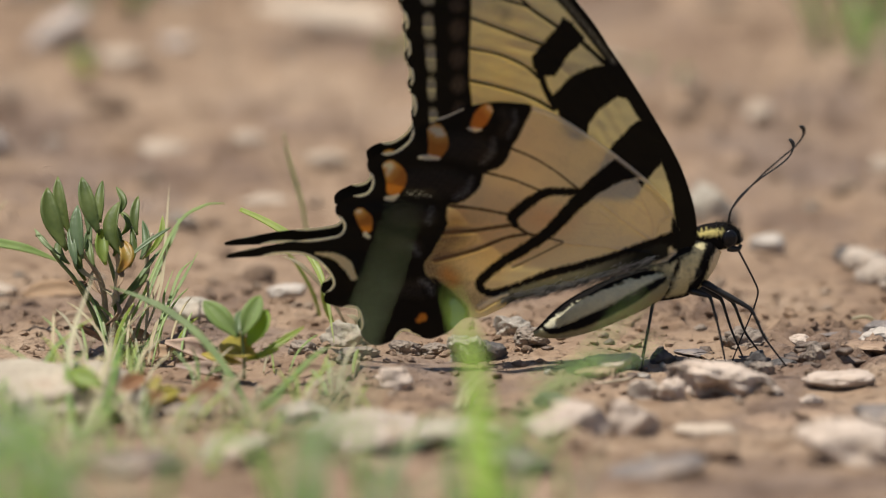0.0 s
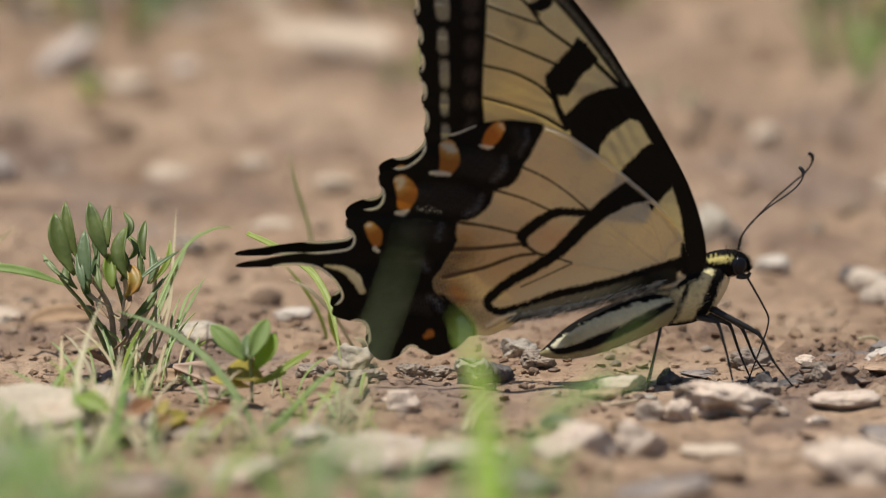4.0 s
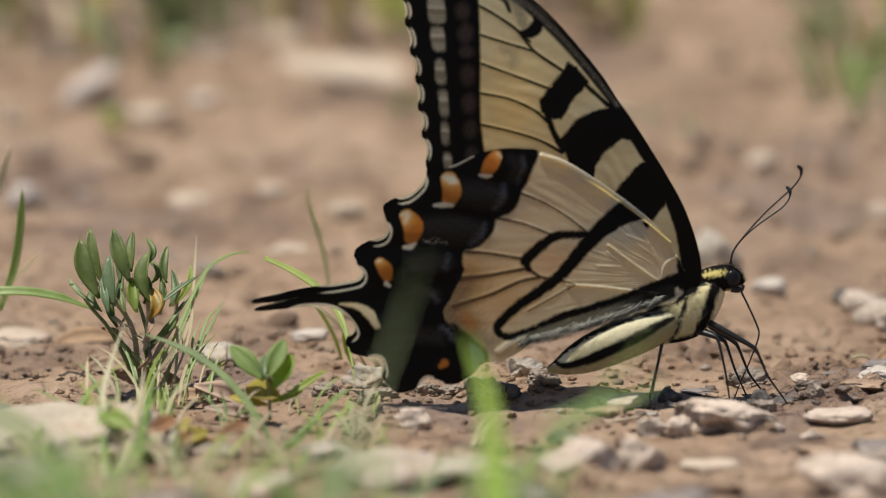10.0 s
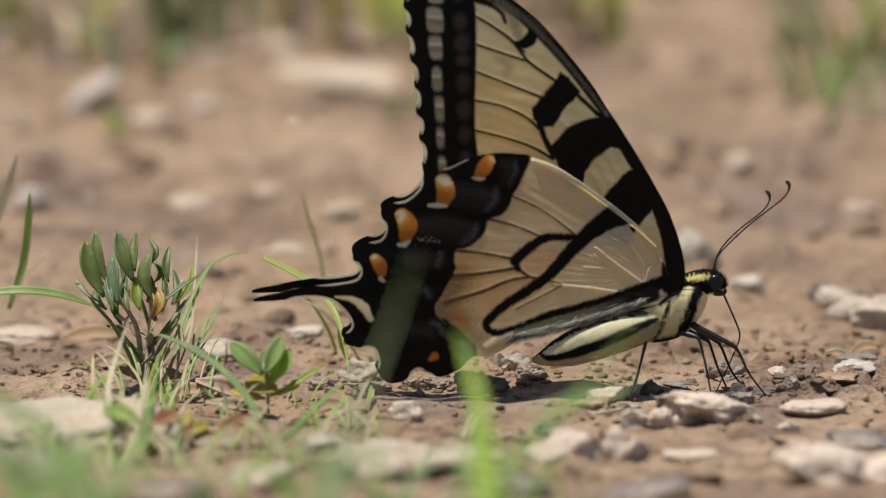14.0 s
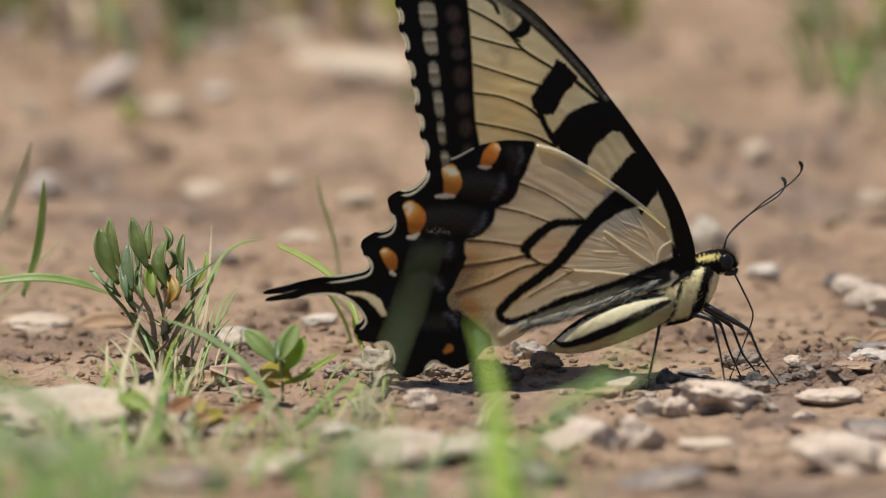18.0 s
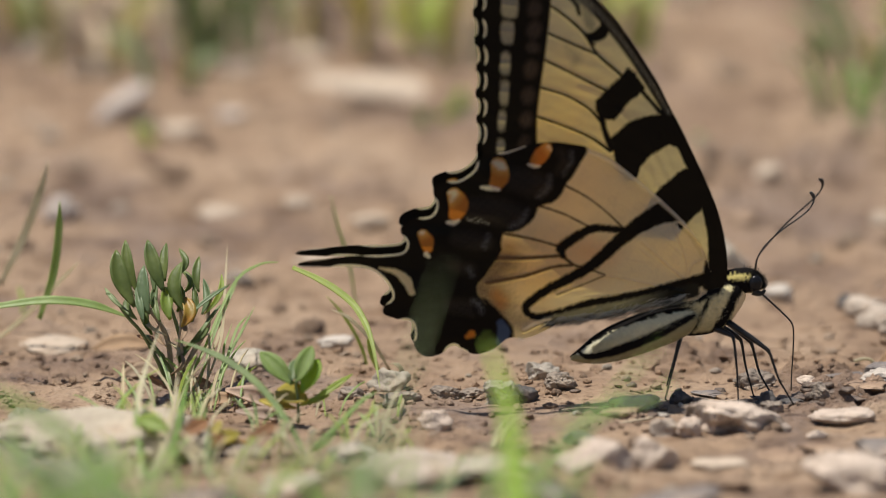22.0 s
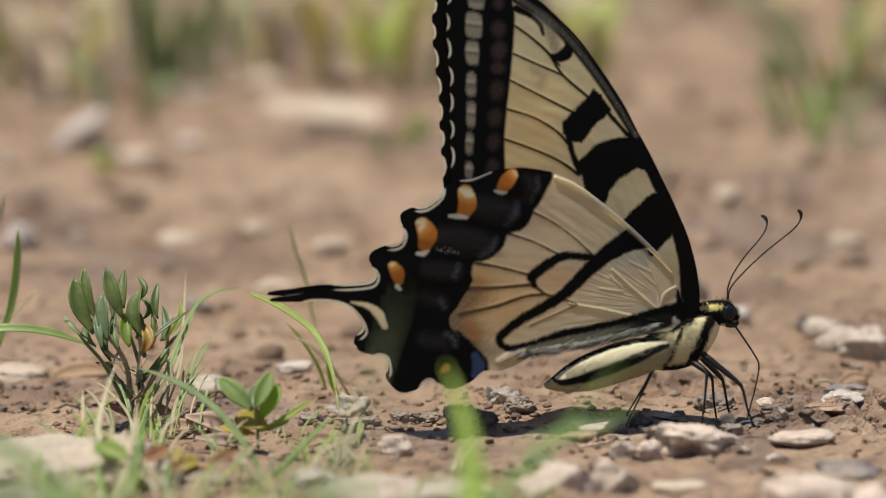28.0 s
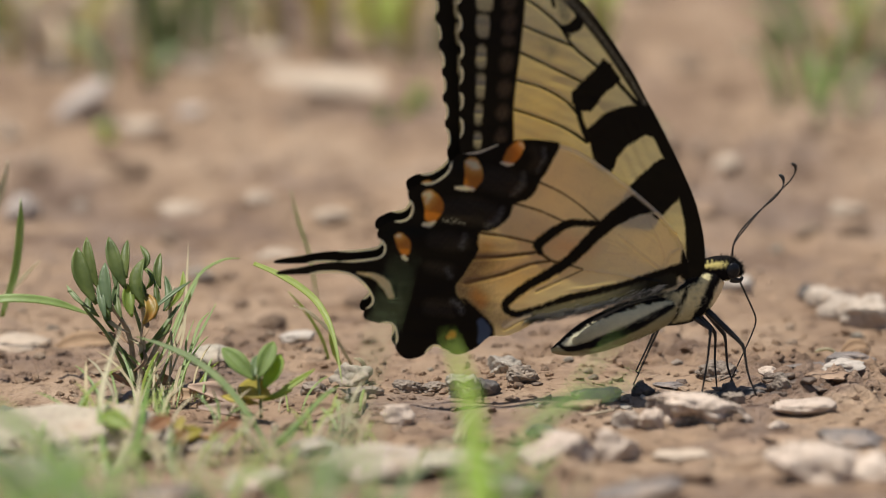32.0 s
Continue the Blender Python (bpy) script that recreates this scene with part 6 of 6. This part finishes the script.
DROOP = [(0, -4), (3.5, -4), (5.5, -1.5), (6, -5), (6.5, -6), (7, -0.5), (8, 1.5), (10, 0), (13, 2), (15.5, 2.5), (17.5, 1.8), (19, 3), (20, 2.5), (20.5, 0.8), (21, 1.7), (21.5, -0.5), (22, -4.5), (23, -3),
         (24, -1), (25, -1.6), (26, 1), (28.5, -1.4), (29, -2), (30, -1), (32, -3)]
ANTENNA = [(0, -11), (3, -12), (5.5, -14), (6, -16), (8, -21), (9, -10), (11, -8), (12, -6), (13, -7), (15, -4), (18, -1), (19, 0), (20, -4), (21, -13), (22, -17), (23, -16), (24, -8), (25, -17),
           (26, -4), (28.5, -14), (29, -24), (30, -13), (31, -16), (32, -17)]
ANTENNA_FAR = [(0, -3), (3, -4), (6, -7), (8, -3), (9, -2), (12, 1), (13, -8), (15, -3), (18, 3), (19, 0), (20, -22), (21, -10), (22, -8), (23, -11), (24, -4), (25, -9), (26, -20), (28.5, -21), (29, -19),
               (30, -12), (31, -12), (32, -11)]
SIP = [(0, 0), (7, -6), (7.5, -18), (8, -24), (8.5, -8), (9, 4), (11, 4), (19, 4), (20, -12), (21, -17), (21.5, -19), (22, -24), (23, -26), (24, -6), (25.5, -16), (26, 2), (28.5, -14), (29, -18), (29.5, -2), (32, 0)]


def between(keys, t):
    return float(np.interp(t, [k[0] for k in keys], [k[1] for k in keys]))


def motions():
    poses = [(t, pose(x * 0.001, -0.004, z * 0.001 + 0.00081, lean, pitch, turn)) for t, x, z, lean, pitch, turn, _ in FLIGHT]
    walk(FLY, poses)
    stance = next(m for t, m in poses if t == 19)
    fore = [(row[0], row[6]) for row in FLIGHT]
    lag = [(t, a - between(FAR_LAG, t)) for t, a in fore]
    for key, keys in (("forewing", fore), ("forewing_far", lag), ("antenna", ANTENNA), ("antenna_far", ANTENNA_FAR), ("proboscis", SIP), ("abdomen", DROOP)):
        ob = WINGS[key]
        rest = ob.matrix_basis.copy()
        hinge = own(1215, 520) if "wing" in key else own(1180, 572) if key == "abdomen" else Vector()
        rows = []
        for t, _ in poses:
            turn = Matrix.Translation(hinge) @ pose(0, 0, 0, 0, between(keys, t), 0) @ Matrix.Translation(-hinge)
            rows.append((t, rest @ turn))
        walk(ob, rows)
    for leg, hip, foot in LEGS.values():
        planted = stance @ (hip + foot)
        planted.z = height(planted.x, planted.y) + 0.0001
        rows = []
        for t, m in poses:
            aim = m.inverted() @ planted - hip
            rows.append((t, Matrix.Translation(hip) @ foot.rotation_difference(aim).to_matrix().to_4x4()))
        walk(leg, rows)


cam.data.dof.focus_object = GROUND
motions()
